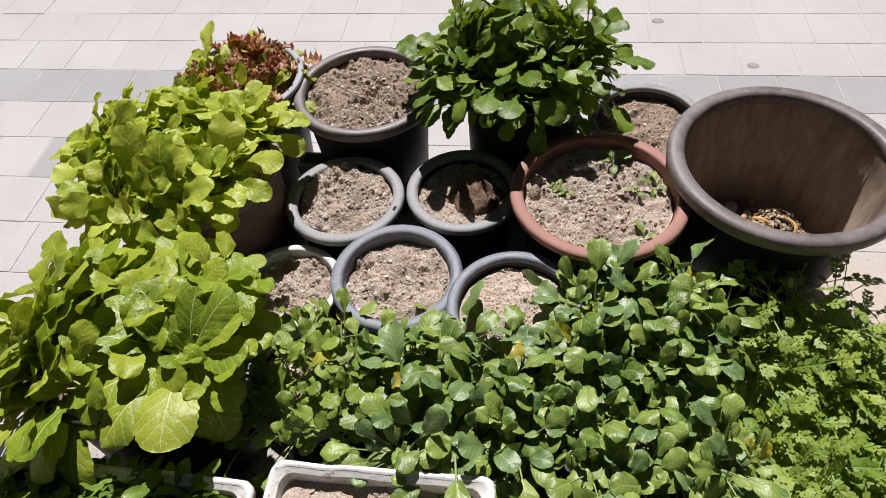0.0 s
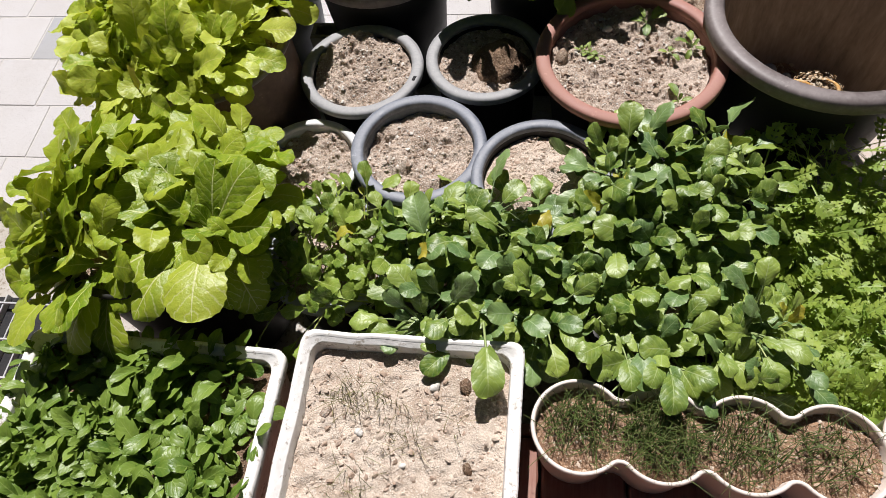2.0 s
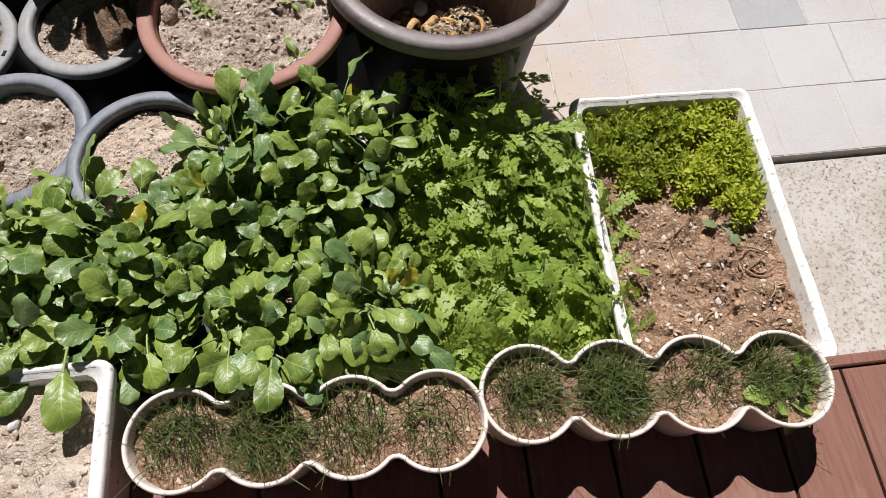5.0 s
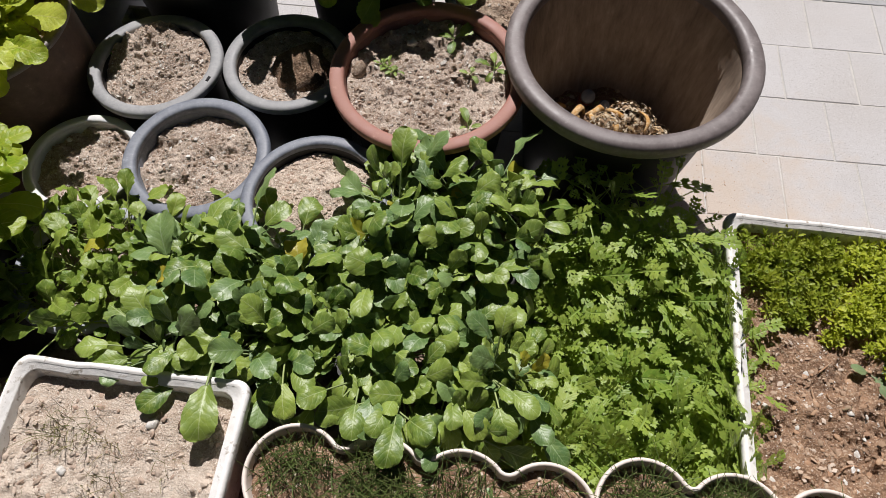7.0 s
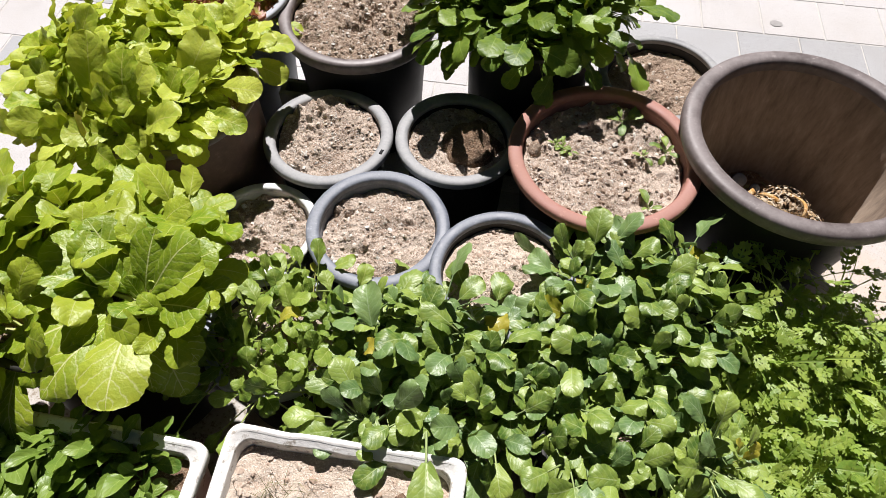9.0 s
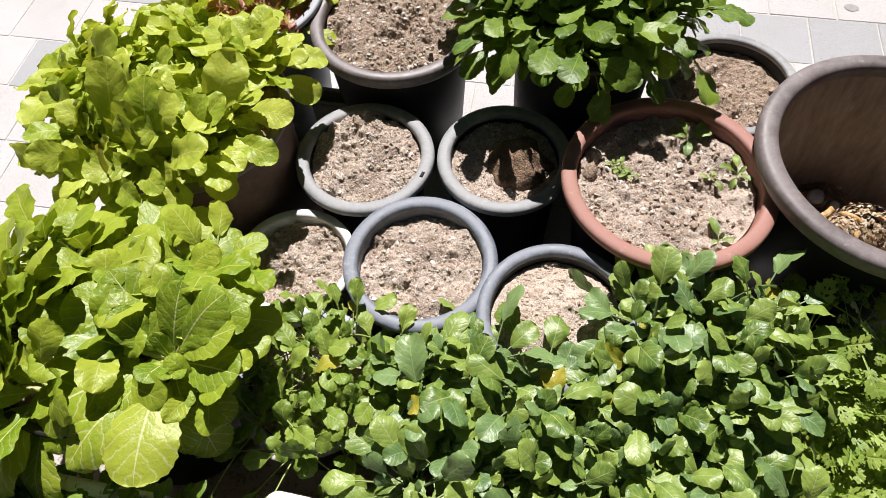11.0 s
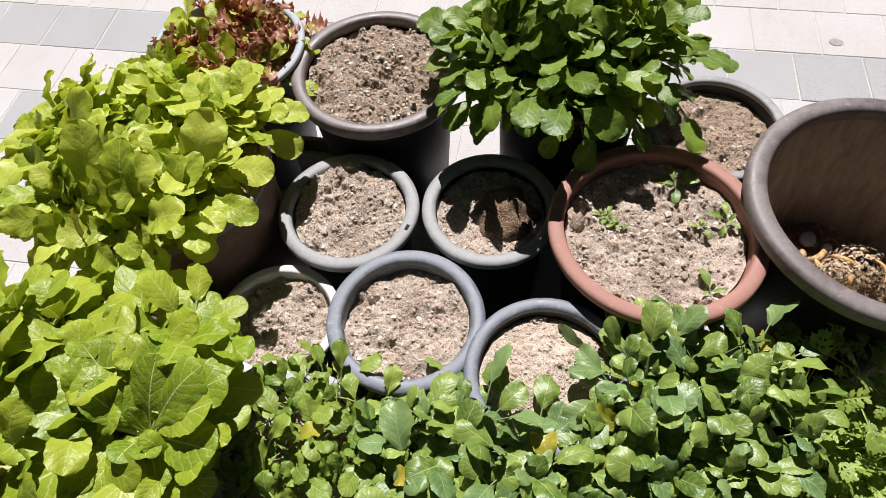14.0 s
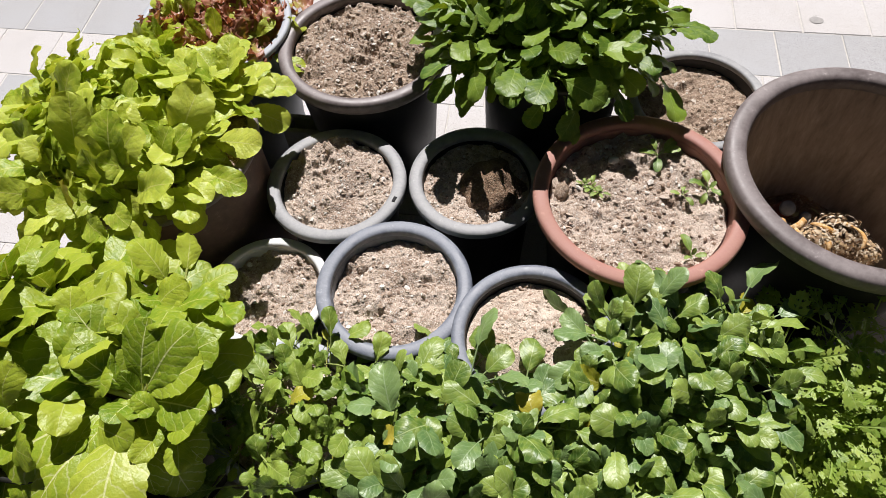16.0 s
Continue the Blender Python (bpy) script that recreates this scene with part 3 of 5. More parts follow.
def leaf_mesh(name, length, width, stalk, shape, seed, bend=0.9, fold=0.25, ruffle=0.05, waves=3.0, teeth=0.04, rows=13, cols=6, stalk_bend=0.3, stalk_r=0.0022, curl=0.0, turn=0.0):
    """A leaf that starts at the origin and runs along +Y: a stalk, then an arching blade with a folded, buckled surface and a wavy margin."""
    g = random.Random(seed)
    verts, uvs, faces = [], [], []
    y = z = 0.0
    ang = 0.0
    n = 4
    for i in range(n + 1):
        r = stalk_r * (1 - 0.35 * i / n)
        for dx, dz in ((r, 0), (0, r * 0.8), (-r, 0), (0, -r * 0.8)):
            verts.append((dx, y - dz * math.sin(ang), z + dz * math.cos(ang)))
            uvs.append((0.5, 0.0))
        if i < n:
            ang -= stalk_bend / n
            y += stalk / n * math.cos(ang)
            z += stalk / n * math.sin(ang)
    for i in range(n):
        for q in range(4):
            a, b = i * 4 + q, i * 4 + (q + 1) % 4
            faces.append((a, b, b + 4, a + 4))
    start = len(verts)
    ph1, ph2, ph3 = g.uniform(0, 6.28), g.uniform(0, 6.28), g.uniform(0, 6.28)
    lean, roll = g.uniform(-0.25, 0.25), g.uniform(-1, 1) * turn
    for i in range(rows + 1):
        t = 1 - (1 - i / rows) ** 1.6
        t_next = 1 - max(0.0, 1 - (i + 1) / rows) ** 1.6
        w = width / 2 * outline(shape, t)
        cx = lean * length * 0.25 * t * t
        cr, sr = math.cos(roll * t), math.sin(roll * t)
        for j in range(cols + 1):
            c = 2 * j / cols - 1
            ac = abs(c)
            ph = ph1 if c > 0 else ph2
            nick = teeth * (1 if (i + (c > 0)) % 2 else -1) + g.uniform(-0.018, 0.018) if ac > 0.99 else 0.0
            reach = w * c * (1 + nick)
            up = w * ac * math.sin(fold) - curl * w * ac * ac * (0.4 + 0.9 * t)
            up += ruffle * width * ac * ac * (math.sin(2 * math.pi * waves * t + ph) + 0.5 * math.sin(2 * math.pi * waves * 2.3 * t + ph3) * ac * ac)
            up += ruffle * 1.1 * width * noise.noise(Vector((c * 1.4, t * 3.1, seed * 0.37)))
            x = cx + reach * math.cos(fold * ac) * cr - up * sr
            up = up * cr + reach * sr
            verts.append((x, y - up * math.sin(ang), z + up * math.cos(ang)))
            uvs.append(((c + 1) / 2, t))
        if i < rows:
            ang -= bend * (t_next - t) * (0.5 + t)
            y += length * (t_next - t) * math.cos(ang)
            z += length * (t_next - t) * math.sin(ang)
    for i in range(rows):
        for j in range(cols):
            a = start + i * (cols + 1) + j
            faces.append((a, a + 1, a + cols + 2, a + cols + 1))
    return mesh_of(name, verts, faces, uvs)


def lobed_leaf_mesh(name, length, width, stalk, seed, bend=0.8, pairs=4):
    """A feathery leaf: a grooved midrib and pairs of narrow lobes, each forked at its tip and lifted or drooping by itself."""
    g = random.Random(seed)
    verts, uvs, faces = [], [], []
    total = stalk + length

    def bowed(x, s, lift):
        q = s / total
        a = 0.30 - bend * q
        return (x, s * math.cos(a * 0.7), s * math.sin(a) * 0.9 + lift)

    def add(points):
        base = len(verts)
        for x, s, up, u, v in points:
            verts.append(bowed(x, s, up))
            uvs.append((u, v))
        return base
    n = 6
    base = add([(sx * (0.0013 + 0.0028 * max(0, i / n - 0.45)), total * i / n, abs(sx) * 0.0012, 0.5 + 0.04 * sx, 0.5) for i in range(n + 1) for sx in (-1, 0, 1)])
    for i in range(n):
        for k in range(2):
            a = base + i * 3 + k
            faces.append((a, a + 1, a + 4, a + 3))
    for k in range(pairs):
        s = stalk + length * (0.08 + 0.74 * k / (pairs - 1))
        size = (0.60, 0.95, 1.0, 0.72)[k % 4]
        for sd in (-1, 1):
            reach = width / 2 * size * g.uniform(0.85, 1.15)
            fwd, h, rise = reach * g.uniform(0.30, 0.65), length * 0.112 * g.uniform(0.85, 1.2), reach * g.uniform(-0.25, 0.60)

            def p(a, b):
                return (sd * reach * a, s + fwd * a + h * b, rise * a * (1.35 - 0.7 * a) - 0.12 * abs(b) * h, 0.5 + sd * 0.32 * a, 0.5 + 0.2 * b)
            b0 = add([p(0.0, -0.6), p(0.36, -0.70), p(0.50, -1.30), p(0.72, -0.95), p(1.0, -0.80), p(0.97, -0.1), p(1.10, 0.6), p(0.80, 0.85), p(0.60, 1.40), p(0.36, 0.75), p(0.0, 0.7), p(0.5, 0.0)])
            ring = list(range(11)) + [0]
            faces.extend((b0 + ring[q], b0 + ring[q + 1], b0 + 11) if sd > 0 else (b0 + ring[q + 1], b0 + ring[q], b0 + 11) for q in range(11))
    s, h = stalk + length * 0.84, length * 0.20
    tip = [(0.0, 0.0), (0.35, 0.1), (1.0, 0.35), (0.55, 0.5), (0.85, 0.85), (0.35, 0.8), (0.0, 1.15), (-0.35, 0.8), (-0.85, 0.85), (-0.55, 0.5), (-1.0, 0.35), (-0.35, 0.1)]
    b0 = add([(x * width * 0.22, s + y * h, abs(x) * 0.003, 0.5 + 0.2 * x, 0.8) for x, y in tip] + [(0, s + 0.5 * h, -0.001, 0.5, 0.8)])
    faces.extend((b0 + q, b0 + (q + 1) % 12, b0 + 12) for q in range(12))
    return mesh_of(name, verts, faces, uvs, smooth=False)


def leaf_set(name, count, material, length, width, stalk, shape, **kw):
    out = []
    for i in range(count):
        g = random.Random(hash_name(name) + i)
        f = g.uniform(0.9, 1.1)
        me = leaf_mesh(name, length * f, width * f * g.uniform(0.9, 1.1), stalk * g.uniform(0.6, 1.2), shape, hash_name(name) + i,
                       bend=kw.get("bend", 0.9) * g.uniform(0.6, 1.4), fold=kw.get("fold", 0.25) * g.uniform(0.5, 1.5), ruffle=kw.get("ruffle", 0.05) * g.uniform(0.7, 1.4),
                       waves=kw.get("waves", 3.0) * g.uniform(0.8, 1.25), teeth=kw.get("teeth", 0.04), rows=kw.get("rows", 13), cols=kw.get("cols", 6),
                       stalk_bend=kw.get("stalk_bend", 0.3), stalk_r=kw.get("stalk_r", 0.0022), curl=kw.get("curl", 0.0) * g.uniform(0.3, 1.5), turn=kw.get("turn", 0.5))
        me.materials.append(material)
        out.append(me)
    return out


def hash_name(s):
    return sum((i + 3) * ord(c) for i, c in enumerate(s))


def rosette(name, label, category, group, x, y, z, leaves, n, seed, lean=(0.0, 0.0), size=1.0, steep=72, low=22, spare=None, twist=14, inner=0.6, turn=None, z_off=0.0):
    """One plant: leaves round a crown, the inner ones upright and small, the outer ones low; lean: degrees and heading of the whole plant."""
    g = random.Random(seed)
    a = lean[1]
    tilt = Matrix.Rotation(radians(lean[0]), 4, Vector((-math.sin(a), math.cos(a), 0)))
    plant = root(name, Matrix.Translation((x, y, z)) @ tilt, label, category, group)
    first = g.uniform(0, 6.28) if turn is None else turn
    for i in range(n):
        q = i / max(1, n - 1)
        phi = first + i * 2.39996 + g.uniform(-0.25, 0.25)
        theta = radians(low + (steep - low) * (1 - q) + g.uniform(-9, 9))
        s = size * (inner + (1 - inner) * min(1, q * 1.6)) * g.uniform(0.58, 1.14)
        me = g.choice(leaves) if not spare or g.random() > spare[1] else g.choice(spare[0])
        m = Matrix.Rotation(phi, 4, "Z") @ Matrix.Rotation(theta, 4, "X") @ Matrix.Rotation(radians(g.uniform(-twist, twist)), 4, "Y") @ Matrix.Diagonal((s, s, s, 1))
        part("leaf", me, None, plant, m=Matrix.Translation((0, 0, z_off)) @ m)
    return plant


# ---- ground, paving, deck ----
def flat_box(name, w, d, h, bevel=0.004):
    """A slab from z = -h to 0 with chamfered upper edges."""
    a, b, c = w / 2, d / 2, bevel
    verts = [(-a, -b, -h), (a, -b, -h), (a, b, -h), (-a, b, -h), (-a, -b, -c), (a, -b, -c), (a, b, -c), (-a, b, -c),
             (-a + c, -b + c, 0), (a - c, -b + c, 0), (a - c, b - c, 0), (-a + c, b - c, 0)]
    faces = [(3, 2, 1, 0)]
    for k in (0, 4):
        faces += [(k + i, k + (i + 1) % 4, k + 4 + (i + 1) % 4, k + 4 + i) for i in range(4)]
    faces.append((8, 9, 10, 11))
    return mesh_of(name, verts, faces, smooth=False)


PITCH, V0 = 0.2055, 1.028
ground = tagged(new("ground", mesh_of("ground", [(-300, -300, -0.05), (300, -300, -0.05), (300, 300, -0.05), (-300, 300, -0.05)], [(0, 1, 2, 3)])),
                "pale worn concrete ground reaching past the paving", "ground", kind="structure")
ground.data.materials.append(GROUND)

bed = root("pavement", pose(0, 0, 0, 0, 0, math.degrees(TURN)), "pale speckled square pavers with a band of grey ones", "pavement", kind="structure")
part("bedding_sand", flat_box("bedding", 14, 9, 0.04, 0.0), JOINT, bed, m=pose(0, V0 + 4.5, -0.0016), kind="stuff")
paver_meshes = [flat_box("paver", PITCH - 0.0040, PITCH - 0.0026, 0.04, 0.0014 + 0.0004 * i) for i in range(3)]
far_verts, far_faces, band_verts, band_faces = [], [], [], []
row_shift = {-2: 0.05, -1: 0.147, 0: 0.0, 1: 0.15, 2: 0.045, 3: 0.147, 4: 0.0, 5: 0.09, 6: 0.187}
near_pavers = []
for k in range(0, 22):
    v = V0 + PITCH * (k + 0.5)
    shift = row_shift.get(k - 1, 0.1 * (k % 2))
    for i in range(-22, 22):
        u = 0.778 + shift - PITCH * 0.5 + PITCH * i
        grey = k == 5 or (k == 3 and abs(u + 1.63) < 0.11) or (k == 2 and abs(u - 1.64) < 0.11)
        visible = -2.5 < u < 2.3 and k <= 13 and not (-0.6 < u < 0.7 and k < 2)
        if visible and (k < 12 or u > 0.2):
            near_pavers.append((u, v, grey))
        else:
            fv, ff = (band_verts, band_faces) if grey else (far_verts, far_faces)
            base = len(fv)
            a = PITCH / 2 - 0.0025
            fv += [(u - a, v - a, 0), (u + a, v - a, 0), (u + a, v + a, 0), (u - a, v + a, 0)]
            ff.append((base, base + 1, base + 2, base + 3))

pale_set = [me.copy() for me in paver_meshes]
grey_set = [me.copy() for me in paver_meshes]
for me in pale_set:
    me.materials.append(PAVER_PALE)
for me in grey_set:
    me.materials.append(PAVER_GREY)
part("far_pavers", mesh_of("far_pavers", far_verts, far_faces, smooth=False), PAVER_PALE, bed, kind="stuff")

part("far_grey_pavers", mesh_of("far_grey_pavers", band_verts, band_faces, smooth=False), PAVER_GREY, bed, kind="stuff")

strip = root("concrete_strip", pose(0, 0, 0, 0, 0, math.degrees(TURN)), "gritty stained concrete strip between paving and deck", "ground", kind="structure")
part("slab", flat_box("slab", 9, V0 - 0.015 - 0.47, 0.03, 0.004), STRIP, strip, m=pose(0, (V0 - 0.015 + 0.47) / 2, -0.012))
g = random.Random(5)
spots = []
for _ in range(500):
    u, v = g.uniform(1.35, 2.3), g.uniform(0.5, 1.0)
    if g.random() < 0.5:
        v = 1.0 - abs(g.gauss(0, 0.03))
    spots.append((u, v, -0.011, 0.0010 + 0.004 * g.random() ** 3, 0.5))
part("grit", crumbs("grit", spots, 4), CRUMBS_TAN, strip, kind="stuff")

DECK_Z = 0.222
deck = root("deck", pose(0, 0, DECK_Z, 0, 0, math.degrees(TURN)), "red-brown stained wooden deck with gapped planks", "deck", kind="structure")
plank = flat_box("plank", 0.150, 1.70, 0.026, 0.004)
plank.materials.append(DECK)
for i in range(-18, 14):
    part("plank", plank, None, deck, m=pose(0.868 + 0.078 + 0.156 * i, 0.440 - 0.85, 0))
part("edge_board", flat_box("edge_board", 5.2, 0.022, 0.20, 0.003), DECK, deck, m=pose(0.6, 0.456, 0.0))

for u in (-1.874, 2.968):
    part("edge_board", flat_box("side_board", 0.022, 1.70, 0.20, 0.003), DECK, deck, m=pose(u, -0.41, -0.002))
part("edge_board", flat_box("rear_board", 4.9, 0.022, 0.20, 0.003), DECK, deck, m=pose(0.55, -1.275, -0.002))

# drain with its grating
drain = root("drain_grate", pose(*uv_to_xy(-1.50, 0.60), 0.0, 0, 0, math.degrees(TURN)), "galvanised steel drain grating over a channel painted black for its shade", "drain grate")
# Near-black sheet close under the bars paints in the channel's deep shade.
part("channel", flat_box("channel", 0.74, 0.34, 0.004, 0.0), HOLLOW_SHADE, drain, m=pose(0, 0, -0.005))
bar = flat_box("bar", 0.004, 0.34, 0.02, 0.001)
cross = flat_box("cross_bar", 0.74, 0.005, 0.006, 0.001)
for i in range(17):
    part("bar", bar, STEEL, drain, m=pose(-0.36 + 0.045 * i, 0, 0.014))
for i in range(4):
    part("cross_bar", cross, STEEL, drain, m=pose(0, -0.155 + 0.10 * i, 0.017))

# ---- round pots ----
plant_pot(-0.069, 1.067, 0.326, 0.156, BLUE_RIM_SHADED_LID, BLACK_AND_SHADED_PLASTIC, "blue-grey rimmed plastic pot of dry tan soil", SOIL_TAN, CRUMBS_TAN, 0.297, lip=0.015, seed=3, amp=0.014, inside=BLUE_RIM_SHADED_LID, count=600)
plant_pot(-0.209, 1.337, 0.317, 0.155, GREY_RIM_AND_SHEEN, BLACK_AND_SHADED_PLASTIC, "dusty black plastic pot filled with crumbly soil", SOIL_TAN, CRUMBS_TAN, 0.294, lip=0.015, seed=4, amp=0.016, count=650, mound=0.006, hill=(0.055, -0.090, 0.085, 0.032))
lump_pot = plant_pot(0.100, 1.327, 0.330, 0.148, GREY_RIM_AND_SHEEN, BLACK_AND_SHADED_PLASTIC, "dusty black plastic pot with a dry lump of root-bound soil", SOIL_TAN, CRUMBS_TAN, 0.306, lip=0.015, seed=5, amp=0.009, count=600)
part("root_ball", clod("root_ball", 0.084, 0.080, 0.052, 6), SOIL_BROWN_AND_SHADED, lump_pot, "dark torn lump of soil and roots", m=Matrix.Translation((-0.030, 0.006, 0.300)), kind="stuff")
plant_pot(0.197, 0.947, 0.346, 0.153, BLUE_RIM_SHADED_LID, BLACK_AND_SHADED_PLASTIC, "grey-blue plastic pot brimming with sandy soil", SOIL_SAND, CRUMBS_SAND, 0.317, lip=0.013, seed=6, amp=0.007, mound=0.022, count=600)
plant_pot(-0.335, 1.088, 0.280, 0.128, WHITE_RIM, WHITE_RIM, "small pale grey plastic pot of crumbly soil", SOIL_TAN, CRUMBS_TAN, 0.258, lip=0.010, seed=7, amp=0.015, count=420)
plant_pot(0.424, 1.231, 0.393, 0.213, TERRA, BLACK_AND_SHADED_PLASTIC, "wide terracotta-coloured pot with sprouting dry soil", SOIL_TAN, CRUMBS_TAN, 0.364, lip=0.016, seed=8, amp=0.015, inside=TERRA, count=800, taper=0.7, hi=0.008)
# Near-black outer wall: the side's shade put into the brown pot's colour.
plant_pot(-0.160, 1.682, 0.400, 0.205, BROWN_RIM, BLACK_AND_SHADED_PLASTIC, "tall brown plastic pot of dark crumbly soil", SOIL_DARK, CRUMBS_TAN, 0.376, lip=0.016, seed=9, amp=0.0135, scale=25, mound=0.014, count=1900, taper=0.74, lip_h=0.034)
plant_pot(0.625, 1.570, 0.310, 0.162, GREY_RIM_AND_SHEEN, BLACK_AND_SHADED_PLASTIC, "grey rimmed black pot of brown soil beside greens", SOIL_DARK, CRUMBS_DARK, 0.275, lip=0.012, seed=10, amp=0.010, count=400)
# Tub wall is brown plastic; its shaded side is painted near-black.
tub = plant_pot(0.859, 1.251, 0.443, 0.272, BROWN_RIM, BLACK_AND_SHADED_PLASTIC, "large empty brown tub holding kitchen scraps", lip=0.021, seed=11, inside=TUB_INSIDE, taper=0.70, lip_h=0.040)
plant_pot(-0.562, 1.345, 0.450, 0.212, BROWN_RIM, BROWN_BODY, "dark brown pot packed with yellow-green lettuce", SOIL_DARK, CRUMBS_DARK, 0.425, lip=0.012, seed=12, count=150, taper=0.92)
plant_pot(-0.600, 0.850, 0.455, 0.188, BLACK_AND_SHADED_PLASTIC, BLACK_AND_SHADED_PLASTIC, "black pot hidden under large mustard leaves", SOIL_DARK, CRUMBS_DARK, 0.440, lip=0.008, seed=13, count=150, taper=0.92)
plant_pot(0.285, 1.620, 0.460, 0.175, BLACK_AND_SHADED_PLASTIC, BLACK_AND_SHADED_PLASTIC, "black pot under a mound of dark greens", SOIL_DARK, CRUMBS_DARK, 0.435, lip=0.010, seed=14, count=120, taper=0.86)
plant_pot(-0.530, 1.752, 0.415, 0.190, PALE_BLUE, PALE_BLUE, "pale grey bowl-like pot of red lettuce", SOIL_DARK, CRUMBS_DARK, 0.390, lip=0.010, seed=15, count=120)
plant_pot(-0.265, 0.828, 0.285, 0.145, PALE_BLUE, BLACK_AND_SHADED_PLASTIC, "pale blue-grey rimmed pot crowded with young greens", SOIL_TAN, CRUMBS_TAN, 0.262, lip=0.013, seed=16, count=200)
plant_pot(0.060, 0.690, 0.300, 0.135, BLACK_AND_SHADED_PLASTIC, BLACK_AND_SHADED_PLASTIC, "black pot under dense round-leaved greens", SOIL_DARK, CRUMBS_DARK, 0.280, lip=0.010, seed=17, count=120)
plant_pot(0.500, 0.850, 0.300, 0.120, BLACK_AND_SHADED_PLASTIC, BLACK_AND_SHADED_PLASTIC, "black pot under dense greens", SOIL_DARK, CRUMBS_DARK, 0.278, lip=0.010, seed=18, count=120)
plant_pot(0.370, 0.610, 0.315, 0.125, BLACK_AND_SHADED_PLASTIC, BLACK_AND_SHADED_PLASTIC, "black pot beside the cream trough, full of greens", SOIL_DARK, CRUMBS_DARK, 0.293, lip=0.010, seed=19, count=120)

a_pot = bpy.data.objects["plant_pot.001"]
# Dark block on the rim paints in the shade inside its hole.
part("rim_hole_shade", flat_box("rim_hole_shade", 0.016, 0.008, 0.006, 0.002), HOLLOW_SHADE, a_pot, m=a_pot.matrix_basis.inverted() @ pose(-0.078, 1.283, 0.3185, 0, 0, 68))

# ---- foam boxes ----
BOX_TURN = -8.0


def from_corner(cx, cy, turn, w, d, right=True):
    """The centre of a box from one of its two rear corners."""
    m = Matrix.Rotation(radians(turn), 2)
    v = m @ Vector((-w / 2 if right else w / 2, -d / 2))
    return cx + v.x, cy + v.y


bm_x, bm_y = from_corner(0.124, 0.555, BOX_TURN, 0.412, 0.56)
_, height_m = foam_box(bm_x, bm_y, DECK_Z, BOX_TURN, 0.412, 0.56, 0.160, "scuffed white foam box of pale sandy soil", SOIL_SAND, CRUMBS_SAND, 0.030, 21, 6500, hi=0.008, amp=0.0065, lo=0.0007, power=14)
bl_x, bl_y = from_corner(-0.312, 0.576, -9.0, 0.52, 0.50)
# Darker brown soil in this box paints in the shade cast by the mustards.
_, height_l = foam_box(bl_x, bl_y, DECK_Z, -9.0, 0.52, 0.50, 0.150, "white foam box crowded with small leafy seedlings", SOIL_BROWN_AND_SHADED, CRUMBS_DARK, 0.030, 22, 500)
br_x, br_y = from_corner(1.488, 0.916, -8.2, 0.418, 0.640)
box_r, height_r = foam_box(br_x, br_y, -0.012, -8.2, 0.418, 0.640, 0.229, "white foam box of brown mulched soil and seedlings", SOIL_MULCH, CRUMBS_CHIP, 0.040, 23, 9000, hi=0.0070, lo=0.0007, flat=0.25, amp=0.016, power=9)
flake = random.Random(57)
spots = [(a, b, height_r(a, b) + 0.001, 0.0015 + 0.006 * flake.random() ** 5, 0.3) for a, b in ((flake.uniform(-0.18, 0.18), flake.uniform(-0.29, 0.12)) for _ in range(230))]
part("pale_grit", crumbs("box_flakes", spots, 58), SHELL, box_r, "pale grit and flakes", kind="stuff")
bc_x, bc_y = from_corner(1.066, 0.970, -8.2, 0.385, 0.575)
_, height_c = foam_box(bc_x, bc_y, -0.012, -8.2, 0.385, 0.575, 0.125, "white foam box overgrown with feathery daisy greens", SOIL_BROWN_AND_SHADED, CRUMBS_DARK, 0.035, 24, 200)


# ---- lobed troughs ----
def smooth_loop(pts, times=2):
    for _ in range(times):
        out = []
        for i, p in enumerate(pts):
            q = pts[(i + 1) % len(pts)]
            out += [(0.75 * p[0] + 0.25 * q[0], 0.75 * p[1] + 0.25 * q[1]), (0.25 * p[0] + 0.75 * q[0], 0.25 * p[1] + 0.75 * q[1])]
        pts = out
    return pts


def lobed_outline(r, pitch, n=4):
    cut = math.acos(pitch / 2 / r)
    pts = []
    for i in range(n):
        cx = (i - (n - 1) / 2) * pitch
        a0 = -math.pi + cut if i else -math.pi
        a1 = -cut if i < n - 1 else 0
        a0, a1 = a0 + (0.18 if i else 0), a1 - (0.18 if i < n - 1 else 0)
        pts += [(cx + r * math.cos(a0 + (a1 - a0) * k / 9), r * math.sin(a0 + (a1 - a0) * k / 9)) for k in range(10)]
    back = [(-x, -y) for x, y in pts]
    return smooth_loop(pts[:-1] + back[:-1], 1)


def offset_loop(pts, d):
    out = []
    n = len(pts)
    for i, p in enumerate(pts):
        a, b = pts[i - 1], pts[(i + 1) % n]
        t = Vector((b[0] - a[0], b[1] - a[1])).normalized()
        out.append((p[0] + t.y * d, p[1] - t.x * d))
    return out


def inside_loop(x, y, loop):
    hit = False
    for i, (ax, ay) in enumerate(loop):
        bx, by = loop[i - 1]
        if (ay > y) != (by > y) and x < (bx - ax) * (y - ay) / (by - ay) + ax:
            hit = not hit
    return hit


def inside_lobes(x, y, r, pitch):
    return any((x - (i - 1.5) * pitch) ** 2 + y * y < r * r for i in range(4))


